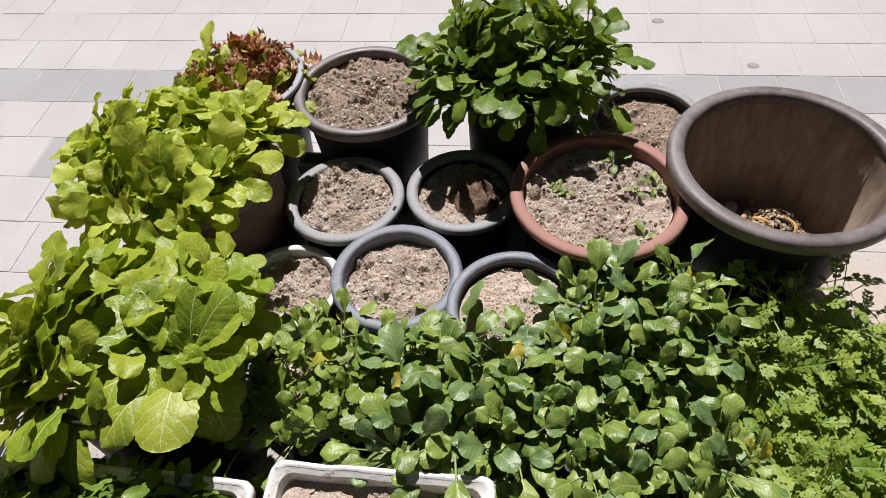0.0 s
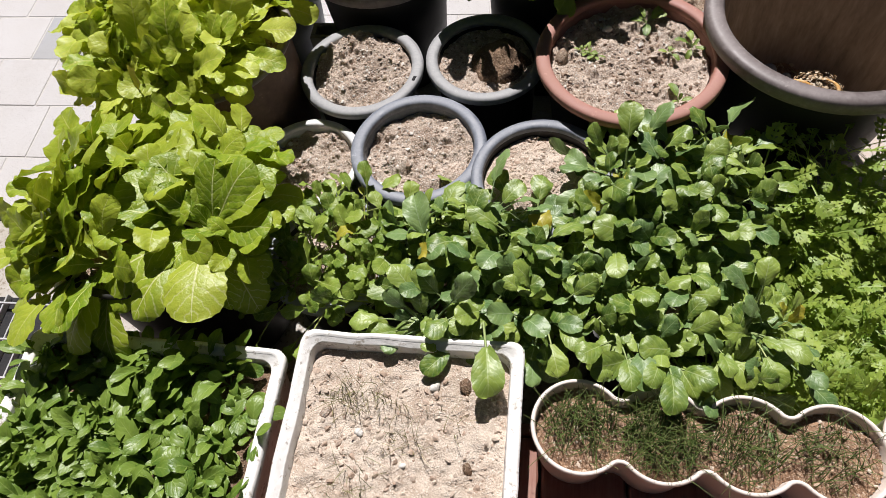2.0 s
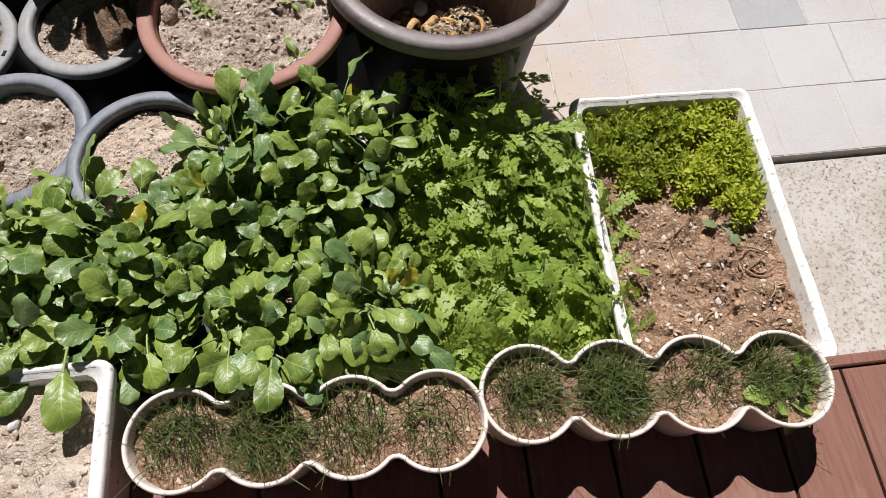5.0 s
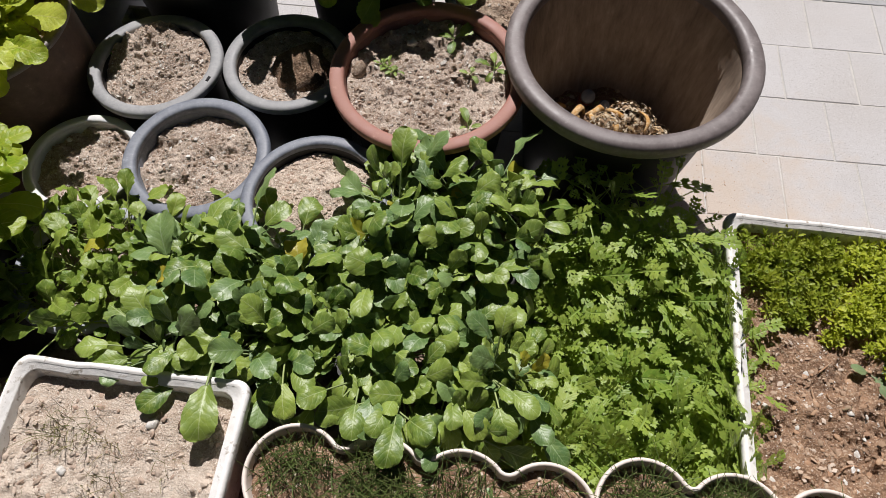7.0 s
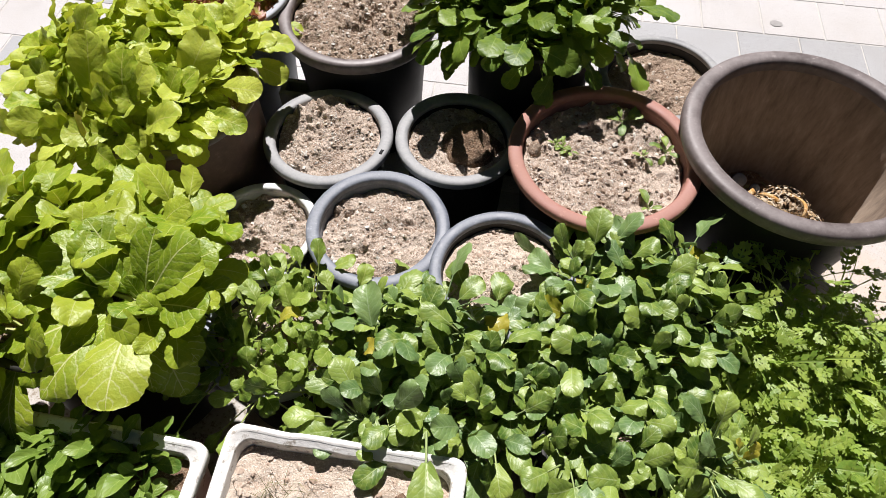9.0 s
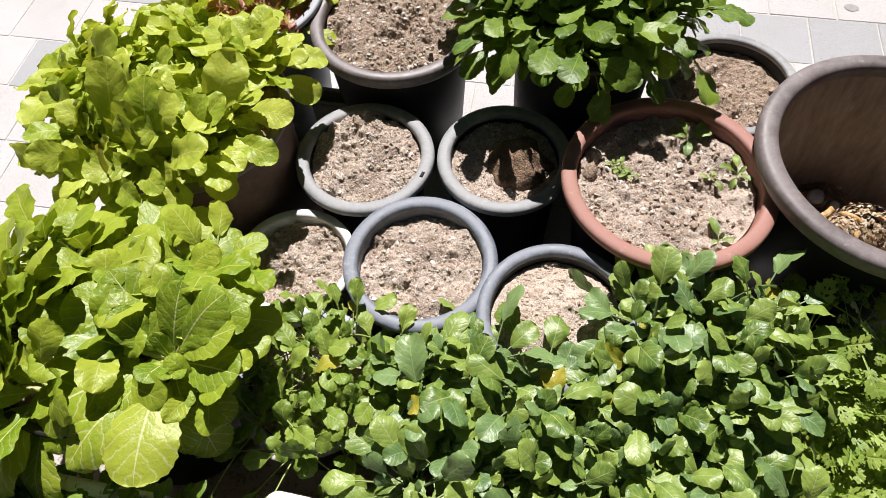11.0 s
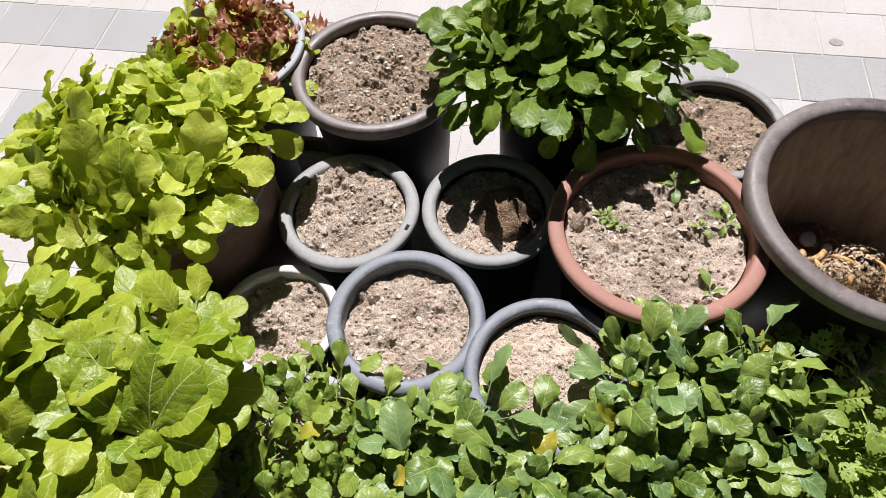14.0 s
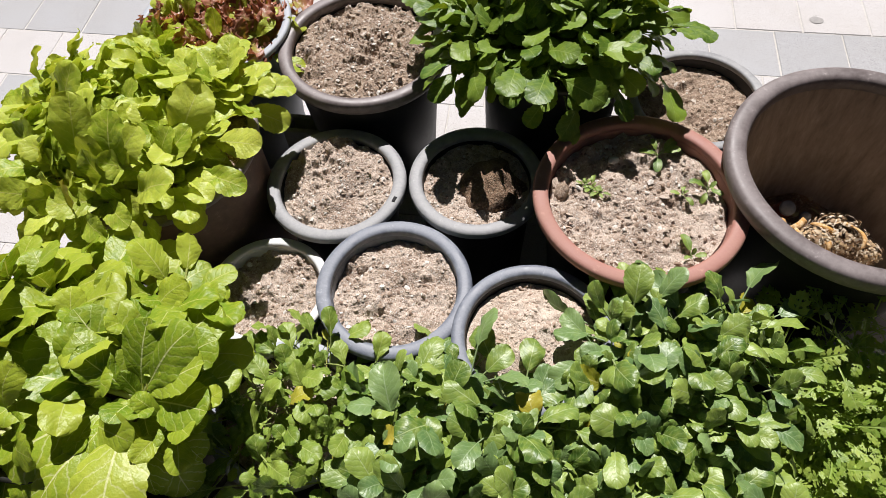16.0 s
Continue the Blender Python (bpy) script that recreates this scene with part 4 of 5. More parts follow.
def trough(x, y, turn, r, pitch, h, label, seed, tufts, blades):
    t = root("planter_trough", pose(x, y, DECK_Z, 0, 0, turn), label, "planter", "lobed planter troughs")
    line = lobed_outline(r - 0.004, pitch)
    loops = [(-0.012, 0.0), (-0.010, 0.003), (-0.004, h - 0.018), (0.002, h - 0.013), (0.004, h - 0.006), (0.003, h - 0.001), (0.000, h), (-0.0025, h - 0.001), (-0.004, h - 0.006), (-0.010, h * 0.4)]
    verts, faces = [], []
    for off, z in loops:
        verts += [(px, py, z) for px, py in offset_loop(line, off)]
    k = len(line)
    for i in range(len(loops) - 1):
        for j in range(k):
            faces.append((i * k + j, i * k + (j + 1) % k, (i + 1) * k + (j + 1) % k, (i + 1) * k + j))
    faces.append(tuple(reversed(range(k))))
    part("shell", mesh_of("trough_shell", verts, faces), CREAM, t, "cream plastic wall with rolled rim")
    sz = h - 0.026

    def height(px, py):
        return sz + rough_height(px, py, seed, 0.008, 24)
    step = 0.0045
    w, d = pitch * 3 + 2 * r, 2 * r
    nx, ny = int(w / step), int(d / step)
    bound = offset_loop(line, -0.003)
    index, verts, faces = {}, [], []
    for j in range(ny + 1):
        for i in range(nx + 1):
            px, py = -w / 2 + i * step, -d / 2 + j * step
            if inside_loop(px, py, bound):
                index[i, j] = len(verts)
                verts.append((px, py, height(px, py)))
    for (i, j), a in index.items():
        q = (index.get((i + 1, j)), index.get((i + 1, j + 1)), index.get((i, j + 1)))
        if None not in q:
            faces.append((a, *q))
    part("soil", mesh_of("trough_soil", verts, faces), SOIL_MULCH, t, kind="stuff")
    gg = random.Random(seed)
    spots = []
    while len(spots) < 1900:
        px, py = gg.uniform(-w / 2, w / 2), gg.uniform(-r, r)
        if inside_lobes(px, py, r - 0.012, pitch):
            s = 0.0009 + 0.0045 * gg.random() ** 4
            spots.append((px, py, height(px, py) + 0.2 * s, s, 0.6))
    part("soil_grit", crumbs("trough_crumbs", spots, seed), CRUMBS_CHIP, t, kind="stuff")
    # thin grass-like seedlings
    verts, faces = [], []
    for tx, ty, tr, share in tufts:
        for _ in range(int(blades * share * 0.85)):
            px, py = gg.gauss(tx, tr), gg.gauss(ty, tr * 0.75)
            if not inside_lobes(px, py, r - 0.020, pitch):
                continue
            blade(verts, faces, px, py, height(px, py) - 0.002, gg, gg.uniform(0.022, 0.072), 0.0011)
    grass = tagged(new("chive_seedlings", mesh_of("chive_seedlings", verts, faces)), "thin grassy dark green chive seedlings in a trough", "seedlings", kind="stuff")
    grass.data.materials.append(GRASS)
    grass.matrix_basis = pose(x, y, DECK_Z, 0, 0, turn)
    return t


def blade(verts, faces, x, y, z, gg, length, w=0.0008):
    a, lean = gg.uniform(0, 6.28), gg.uniform(0.15, 1.0)
    dx, dy = math.cos(a), math.sin(a)
    base = len(verts)
    n = 4
    for i in range(n + 1):
        s = i / n
        f = lean * s * s * length
        zz = z + length * (s - 0.45 * lean * s * s)
        ww = w * (1 - 0.7 * s)
        verts.append((x + dx * f - dy * ww, y + dy * f + dx * ww, zz))
        verts.append((x + dx * f + dy * ww, y + dy * f - dx * ww, zz + 0.0004))
    for i in range(n):
        b = base + 2 * i
        faces.append((b, b + 1, b + 3, b + 2))


TROUGH_H = 0.142
trough(0.404, 0.374, -9.6, 0.083, 0.1366, TROUGH_H, "cream lobed plastic trough with thin chive seedlings", 31,
       [(-0.21, 0.02, 0.045, 0.9), (-0.09, 0.02, 0.055, 1.7), (-0.05, -0.03, 0.04, 0.7), (0.06, 0.01, 0.06, 0.8), (0.18, 0.01, 0.07, 0.7)], 480)
trough(0.974, 0.305, -10.6, 0.083, 0.1435, TROUGH_H, "cream lobed plastic trough with chives and a sprout", 32,
       [(-0.21, 0.01, 0.045, 1.2), (-0.08, 0.02, 0.045, 1.5), (-0.05, -0.01, 0.04, 0.8), (0.15, 0.03, 0.045, 1.0), (0.22, 0.01, 0.04, 0.7), (0.03, 0.0, 0.07, 0.3)], 480)

# ---- leafy plants ----
LETTUCE_SET = leaf_set("lettuce_leaf", 12, LETTUCE, 0.110, 0.070, 0.074, FULL, bend=0.70, fold=0.24, ruffle=0.052, waves=2.0, teeth=0.028, rows=20, cols=8, stalk_r=0.0042, curl=0.12, turn=0.35)
LETTUCE_OLD = leaf_set("pale_lettuce_leaf", 3, LETTUCE_PALE, 0.085, 0.062, 0.06, FULL, bend=1.4, fold=0.2, ruffle=0.055, teeth=0.03, rows=14, cols=8)
MUSTARD_SET = leaf_set("mustard_leaf", 10, MUSTARD, 0.150, 0.094, 0.060, FULL, bend=0.58, fold=0.18, ruffle=0.036, waves=1.8, teeth=0.02, rows=20, cols=10, stalk_r=0.0065, curl=0.22, turn=0.3)
MUSTARD_SMALL = leaf_set("small_mustard_leaf", 9, MUSTARD_YOUNG, 0.096, 0.070, 0.075, FULL, bend=0.65, fold=0.26, ruffle=0.046, waves=1.9, teeth=0.024, rows=15, cols=8, stalk_r=0.004, curl=0.2)
MUSTARD_HANG = leaf_set("hanging_mustard_leaf", 6, MUSTARD_HUNG, 0.156, 0.098, 0.062, FULL, bend=1.0, fold=0.10, ruffle=0.034, waves=1.9, teeth=0.030, rows=20, cols=10, stalk_r=0.0065, curl=0.28, turn=0.3)
GREENS_SET = leaf_set("green_leaf", 12, GREENS, 0.067, 0.047, 0.108, FULL, bend=0.85, fold=0.20, ruffle=0.055, waves=1.6, curl=0.30, teeth=0.025, rows=13, cols=8, stalk_r=0.0026, turn=0.4)
GREENS_BLUE_SET = leaf_set("blue_green_leaf", 5, GREENS_BLUE, 0.070, 0.049, 0.108, FULL, bend=0.85, fold=0.18, ruffle=0.05, waves=1.6, curl=0.30, teeth=0.025, rows=13, cols=8, stalk_r=0.0026, turn=0.4)
GREENS_HANG = leaf_set("hanging_green_leaf", 6, GREENS_LIGHT, 0.071, 0.055, 0.095, FULL, bend=1.1, fold=0.12, ruffle=0.05, waves=1.7, curl=0.30, teeth=0.02, cols=8, stalk_r=0.0026, stalk_bend=0.7, turn=0.4)
YOUNG_SET = leaf_set("young_mustard_leaf", 8, MUSTARD_MID, 0.060, 0.037, 0.100, SPOON, bend=0.7, fold=0.26, ruffle=0.075, waves=2.0, curl=0.25, teeth=0.05, rows=13, cols=6, stalk_r=0.0022)
GREENS_OLD = leaf_set("yellowing_leaf", 3, GREENS_PALE, 0.052, 0.040, 0.09, ROUNDED, bend=1.3, fold=0.2, ruffle=0.05)
DARK_SET = leaf_set("dark_leaf", 10, DARK_GREENS, 0.082, 0.051, 0.125, OBOVATE, bend=0.60, fold=0.22, ruffle=0.042, waves=1.8, curl=0.12, teeth=0.045, rows=16, cols=6, stalk_r=0.003)
SPINACH_SET = leaf_set("spinach_leaf", 9, SPINACH, 0.050, 0.0215, 0.026, ELLIPTIC, bend=0.8, fold=0.32, ruffle=0.05, waves=1.4, curl=0.15, teeth=0.0, rows=9, cols=4, stalk_r=0.0014)
SPOON_SET = leaf_set("spoon_leaf", 5, SPINACH, 0.054, 0.030, 0.030, SPOON, bend=0.9, fold=0.2, ruffle=0.05, waves=1.4, curl=0.25, teeth=0.0, rows=10, cols=6, stalk_r=0.0018)
RED_SET = leaf_set("red_lettuce_leaf", 6, RED_LETTUCE, 0.075, 0.066, 0.05, BROAD, bend=0.5, fold=0.30, ruffle=0.15, waves=5.0, teeth=0.06, rows=18, cols=8)
DAISY_SET = []
for i in range(8):
    me = lobed_leaf_mesh("daisy_leaf", 0.042 + 0.005 * (i % 4), 0.036, 0.118, 700 + i, bend=0.45 + 0.20 * i, pairs=4)
    me.materials.append(DAISY)
    DAISY_SET.append(me)


def crowd(pot_x, pot_y, z, r, count, seed, spread=50, stretch=(1.0, 1.0), tame=(-90, 0.0), **kw):
    """Plants packed in a pot, the outer ones leaning out over its edge."""
    g2 = random.Random(seed)
    for i in range(count):
        q = math.sqrt((i + 0.3) / count)
        a = i * 2.39996 + g2.uniform(-0.3, 0.3) + seed
        x, y = r * q * math.cos(a) * stretch[0], r * q * math.sin(a) * stretch[1]
        hold = 1 - tame[1] * max(0.0, math.cos(math.atan2(y, x) - radians(tame[0])))
        rosette(x=pot_x + x, y=pot_y + y, z=z, lean=(spread * q * hold * g2.uniform(0.6, 1.15), math.atan2(y, x)), seed=seed * 100 + i, **kw)


LETTUCE_KW = dict(name="lettuce_plant", category="lettuce", group="lettuces in the brown pot", leaves=LETTUCE_SET, twist=34)
crowd(-0.606, 1.392, 0.440, 0.178, 20, 1, spread=42, stretch=(1.08, 0.95), tame=(-25, 0.75), label="bright yellow-green loose-leaf lettuce growing in a pot",
      n=27, size=0.84, steep=88, low=32, spare=(LETTUCE_OLD, 0.10), **LETTUCE_KW)
for x, y, lean, head, seed in ((-0.630, 1.230, 38, -105, 171), (-0.705, 1.260, 42, -138, 172), (-0.735, 1.340, 40, -165, 173), (-0.520, 1.250, 26, -80, 174), (-0.775, 1.420, 34, 178, 175), (-0.760, 1.500, 34, 150, 176), (-0.680, 1.215, 44, -115, 177), (-0.575, 1.205, 40, -92, 178)):
    rosette(label="bright yellow-green lettuce spilling over the pot rim", x=x, y=y, z=0.436, n=14, seed=seed, lean=(lean, radians(head)), size=1.04, steep=84, low=26, spare=(LETTUCE_OLD, 0.1), **LETTUCE_KW)


def add_leaves(plant, leaves, rows, seed):
    """Single leaves of a plant by heading, elevation (degrees) and size."""
    gg = random.Random(seed)
    for head, theta, s in rows:
        part("leaf", gg.choice(leaves), None, plant, m=Matrix.Rotation(radians(head - 90), 4, "Z") @ Matrix.Rotation(radians(theta), 4, "X") @ Matrix.Diagonal((s, s, s, 1)))


# the mustard: one large plant in front and smaller ones behind
MUST = dict(name="mustard_plant", category="mustard plant", group="mustards in the black pot", twist=30)
front = rosette(label="large yellow-green mustard plant with broad hanging leaves", x=-0.452, y=0.795, z=0.448, n=6, seed=21, size=0.62, steep=84, low=62, inner=0.6, turn=0.4, leaves=MUSTARD_SET, **MUST)
add_leaves(front, MUSTARD_SET, ((74, 70, 0.72), (128, 56, 0.90), (152, 47, 0.95), (48, 46, 0.98), (30, 54, 0.85), (100, 44, 0.85), (60, 58, 0.84), (176, 52, 0.95), (2, 34, 0.72), (-24, 26, 0.64), (-62, 40, 0.50), (15, 20, 0.80), (140, 66, 0.8), (165, 30, 0.9), (112, 58, 0.9), (8, 60, 0.85), (-18, 50, 0.78), (35, 68, 0.9)), 5)
add_leaves(front, MUSTARD_HANG, ((-90, 42, 1.14), (-124, 34, 1.06), (-150, 36, 1.02), (-168, 18, 0.95), (-122, 46, 0.60), (-80, 4, 0.75), (-42, 14, 0.66), (-112, 4, 0.95), (-145, 2, 1.0), (-60, 0, 0.8)), 6)
left = rosette(label="yellow-green mustard plant spilling over its pot", x=-0.640, y=0.740, z=0.440, n=13, seed=22, lean=(16, radians(-140)), size=1.0, steep=80, low=30, leaves=MUSTARD_SMALL + MUSTARD_SET[:2], **MUST)
add_leaves(left, MUSTARD_HANG, ((-118, 34, 0.85), (-150, 20, 0.9), (172, 24, 0.9), (-165, 5, 0.9), (-122, 8, 1.0), (-96, 16, 0.95), (-140, -8, 1.0)), 7)
for x, y, n, seed, lean, head, s in ((-0.640, 0.900, 15, 23, 16, 130, 1.0), (-0.480, 0.925, 15, 24, 12, 50, 0.95), (-0.565, 0.850, 15, 25, 6, 180, 0.95), (-0.560, 0.955, 15, 30, 18, 90, 0.95), (-0.415, 0.870, 12, 33, 16, 10, 0.82),
                                     (-0.430, 0.965, 13, 39, 20, 40, 0.85), (-0.680, 0.880, 14, 40, 38, 145, 1.05), (-0.715, 0.840, 14, 41, 44, 172, 1.05), (-0.700, 0.770, 14, 36, 34, 200, 1.05), (-0.645, 0.975, 14, 37, 26, 110, 0.98), (-0.540, 0.770, 11, 27, 8, -110, 0.85),
                                     (-0.750, 0.900, 15, 35, 34, 165, 1.05), (-0.745, 0.800, 14, 42, 36, 195, 1.05), (-0.720, 0.970, 14, 43, 34, 140, 1.05), (-0.710, 0.735, 13, 44, 34, -165, 1.0), (-0.395, 0.760, 10, 46, 10, -30, 0.80)):
    rosette(label="yellow-green mustard plant among larger ones", x=x, y=y, z=0.438, n=n, seed=seed, lean=(lean, radians(head)), size=s * 1.08, steep=86, low=34, leaves=MUSTARD_SMALL, **MUST)

GREEN_KW = dict(name="greens_plant", label="young mid-green leafy plant with rounded leaves", category="leafy greens", steep=88, spare=(GREENS_OLD, 0.02), twist=52)
crowd(-0.235, 0.805, 0.268, 0.125, 17, 3, spread=38, tame=(-90, 0.45), group="young greens in a black pot", n=13, size=1.0, low=34, leaves=YOUNG_SET, **GREEN_KW)
MIXED = GREENS_SET + GREENS_BLUE_SET + GREENS_HANG[:3]
crowd(0.060, 0.722, 0.296, 0.145, 16, 4, spread=42, tame=(-100, 0.5), stretch=(1.1, 1.0), group="greens in the black pot", n=22, size=1.0, low=28, leaves=MIXED, **GREEN_KW)
crowd(0.448, 0.868, 0.300, 0.125, 15, 5, spread=44, stretch=(1.15, 0.95), group="greens beside the tub", n=23, size=1.0, low=32, leaves=MIXED, **GREEN_KW)
crowd(0.420, 0.625, 0.285, 0.140, 15, 6, spread=44, tame=(-90, 0.35), stretch=(1.15, 1.1), group="greens behind the trough", n=23, size=0.95, low=28, leaves=MIXED, **GREEN_KW)
for x, y, lean, head, seed in ((0.365, 0.905, 32, 165, 81), (0.345, 0.850, 34, 195, 82), (0.130, 0.785, 14, 75, 83), (0.070, 0.812, 16, 95, 84), (0.175, 0.755, 18, 50, 85), (-0.030, 0.805, 18, 110, 86), (0.430, 0.920, 14, 110, 89), (0.545, 0.930, 16, 70, 93), (0.335, 0.800, 26, 150, 91), (0.378, 0.950, 28, 178, 94), (0.322, 0.842, 28, 165, 95)):
    rosette(x=x, y=y, z=0.302, lean=(lean, radians(head)), seed=seed, group="greens leaning over the pots behind", n=11, size=0.98, low=32, leaves=MIXED, **GREEN_KW)
DARK_KW = dict(name="dark_greens_plant", category="leafy greens", group="dark greens mound", leaves=DARK_SET, twist=30)
crowd(0.265, 1.635, 0.450, 0.145, 20, 7, spread=50, tame=(-85, 0.7), stretch=(1.2, 0.85), label="dark green toothed leafy plant in a dense mound", n=32, size=1.06, steep=88, low=24, **DARK_KW)
crowd(0.258, 1.625, 0.445, 0.140, 15, 9, spread=66, tame=(-90, 0.45), stretch=(1.15, 0.9), label="dark green leafy plant drooping over the pot rim", n=20, size=0.82, steep=82, low=18, **DARK_KW)
crowd(-0.540, 1.745, 0.388, 0.145, 11, 8, spread=52, name="red_lettuce_plant", label="frilly dark red lettuce with green hearts", category="lettuce", group="red lettuces",
      leaves=RED_SET, n=18, size=0.92, steep=80, low=25, spare=(LETTUCE_SET, 0.22))

# leaves that hang over the box and the trough
EDGE = ((0.050, 0.655, ((-88, 48, 1.5), (-60, 58, 1.0), (-108, 64, 0.95), (-128, 62, 0.9))),
        (0.165, 0.630, ((-85, 62, 1.1), (-110, 52, 1.0), (-55, 60, 1.0))), (0.300, 0.575, ((-92, 58, 1.05), (-65, 52, 1.05), (-125, 54, 0.95))),
        (0.375, 0.560, ((-98, 56, 1.2), (-70, 52, 1.1), (-118, 60, 1.0), (-85, 40, 1.0))), (0.455, 0.565, ((-92, 58, 1.15), (-60, 58, 1.05), (-105, 46, 1.0))), (0.530, 0.575, ((-80, 60, 1.1), (-45, 58, 1.0))))
for i, (x, y, rows) in enumerate(EDGE):
    edge_plant = rosette("greens_plant", "mid-green leafy plant hanging over its pot", "leafy greens", "greens at the front edge", x, y, 0.335 if x < 0.15 else 0.320, GREENS_SET, 3, 300 + i, lean=(8, radians(-90)), size=0.8, steep=80, low=60)
    add_leaves(edge_plant, GREENS_HANG[:4] + GREENS_SET[:2], [(h, e, 0.88 * k) for h, e, k in rows], 310 + i)

# seedlings in the foam box on the deck
g = random.Random(77)
m_l = pose(bl_x, bl_y, DECK_Z, 0, 0, -9.0)
for i in range(380):
    a, b = g.uniform(-0.5, 0.49) * 0.47, g.uniform(-0.5, 0.48) * 0.45
    bare = a > 0.0 and b > 0.05
    if (bare and g.random() < 0.35) or (b > 0.10 and g.random() < 0.4):
        continue
    large = a > 0.02 and g.random() < 0.6
    p = m_l @ Vector((a, b, height_l(a, b)))
    rosette("spinach_seedling", "spoon-leaved green seedling at the box edge" if large else "small green spinach seedling with narrow leaves", "seedling", "spinach seedlings", p.x, p.y, p.z - 0.004, SPOON_SET if large else SPINACH_SET, 6 if large else 7, 900 + i,
            lean=(g.uniform(0, 25), g.uniform(0, 6.28)), size=g.uniform(0.8, 1.2), steep=86, low=40, twist=32)

for i in range(16):
    a, b = -0.24 + 0.40 * i / 15 + g.uniform(-0.01, 0.01), 0.205 + g.uniform(-0.02, 0.03)
    p = m_l @ Vector((a, b, height_l(a, min(b, 0.22))))
    rosette("spinach_seedling", "taller shaded spinach seedling at the box rim", "seedling", "spinach seedlings", p.x, p.y, p.z - 0.004, SPINACH_SET, 7, 1900 + i, lean=(g.uniform(5, 40), radians(90 + g.uniform(-40, 40))), size=g.uniform(1.2, 1.6), steep=80, low=30, twist=25)

# daisy greens: each plant one feathery mesh
def joined_plant(name, leaves, n, seed, steep, low, inner, twist):
    gg = random.Random(seed)
    verts, faces, uvs = [], [], []
    for i in range(n):
        src = gg.choice(leaves)
        q = i / (n - 1)
        k = (inner + (1 - inner) * min(1, q * 1.6)) * gg.uniform(0.62, 1.14)
        m = Matrix.Rotation(i * 2.39996 + gg.uniform(-0.3, 0.3), 4, "Z") @ Matrix.Rotation(radians(low + (steep - low) * (1 - q) + gg.uniform(-10, 10)), 4, "X") @ Matrix.Rotation(radians(gg.uniform(-twist, twist)), 4, "Y") @ Matrix.Diagonal((k, k, k, 1))
        base = len(verts)
        verts += [tuple(m @ v.co) for v in src.vertices]
        found = {}
        for p in src.polygons:
            for li, vi in zip(p.loop_indices, p.vertices):
                found[vi] = tuple(src.uv_layers[0].data[li].uv)
            faces.append(tuple(base + v for v in p.vertices))
        uvs += [found[j] for j in range(len(src.vertices))]
    me = mesh_of(name, verts, faces, uvs, smooth=False)
    me.materials.append(leaves[0].materials[0])
    return me


daisies = [joined_plant("daisy_greens_plant", DAISY_SET, 10, 640 + i, 90, 44, 0.6, 50) for i in range(14)]
m_c = pose(bc_x, bc_y, -0.012, 0, 0, -8.2)
DAISIES = 245
spots = [(g.uniform(-0.52, 0.56) * 0.38, g.uniform(-0.53, 0.42) * 0.57) for i in range(DAISIES)] + [(g.uniform(0.160, 0.200), -0.28 + 0.49 * i / 47) for i in range(48)]
for i, (a, b) in enumerate(spots):
    spill = i >= DAISIES
    lift = 0.062 if spill else 0.012 + (0.02 + 0.14 * max(0, b - 0.02) / 0.2) * min(1.0, max(0.0, (0.15 - a) / 0.08))
    p = m_c @ Vector((a, b, height_c(max(-0.16, min(0.16, a)), b) + lift))
    lean = g.uniform(24, 50) if spill else g.uniform(0, 18) + 42 * max(0, abs(a) / 0.18 - 0.6) + 30 * max(0, -b / 0.27 - 0.7)
    head = g.uniform(-0.7, 0.4) if spill else math.atan2(b * (0.3 if b > -0.2 else 0.9), a)
    s = g.uniform(0.76, 1.02) * (0.86 if spill else 1.0) * (0.75 if b > 0.16 and a > 0.04 else 1.0)
    d = new("daisy_greens_plant", g.choice(daisies))
    d.matrix_basis = Matrix.Translation((p.x, p.y, p.z - 0.004)) @ Matrix.Rotation(radians(lean), 4, Vector((-math.sin(head), math.cos(head), 0))) @ Matrix.Rotation(g.uniform(0, 6.28), 4, "Z") @ Matrix.Diagonal((s, s, s, 1))
    tagged(d, "feathery crown daisy plant spilling over the foam rim" if spill else "feathery bright green crown daisy plant", "daisy greens", "daisy greens")

# bright seedlings in the brown soil
SEED_SET = leaf_set("seedling_leaf", 4, SEEDLING, 0.014, 0.0056, 0.005, LANCE, bend=0.6, fold=0.3, rows=5, cols=2, teeth=0.0, stalk_r=0.0007)
SEED_DARK_SET = leaf_set("deep_seedling_leaf", 4, SEEDLING_DARK, 0.015, 0.0062, 0.006, LANCE, bend=0.6, fold=0.3, rows=5, cols=2, teeth=0.0, stalk_r=0.0007)


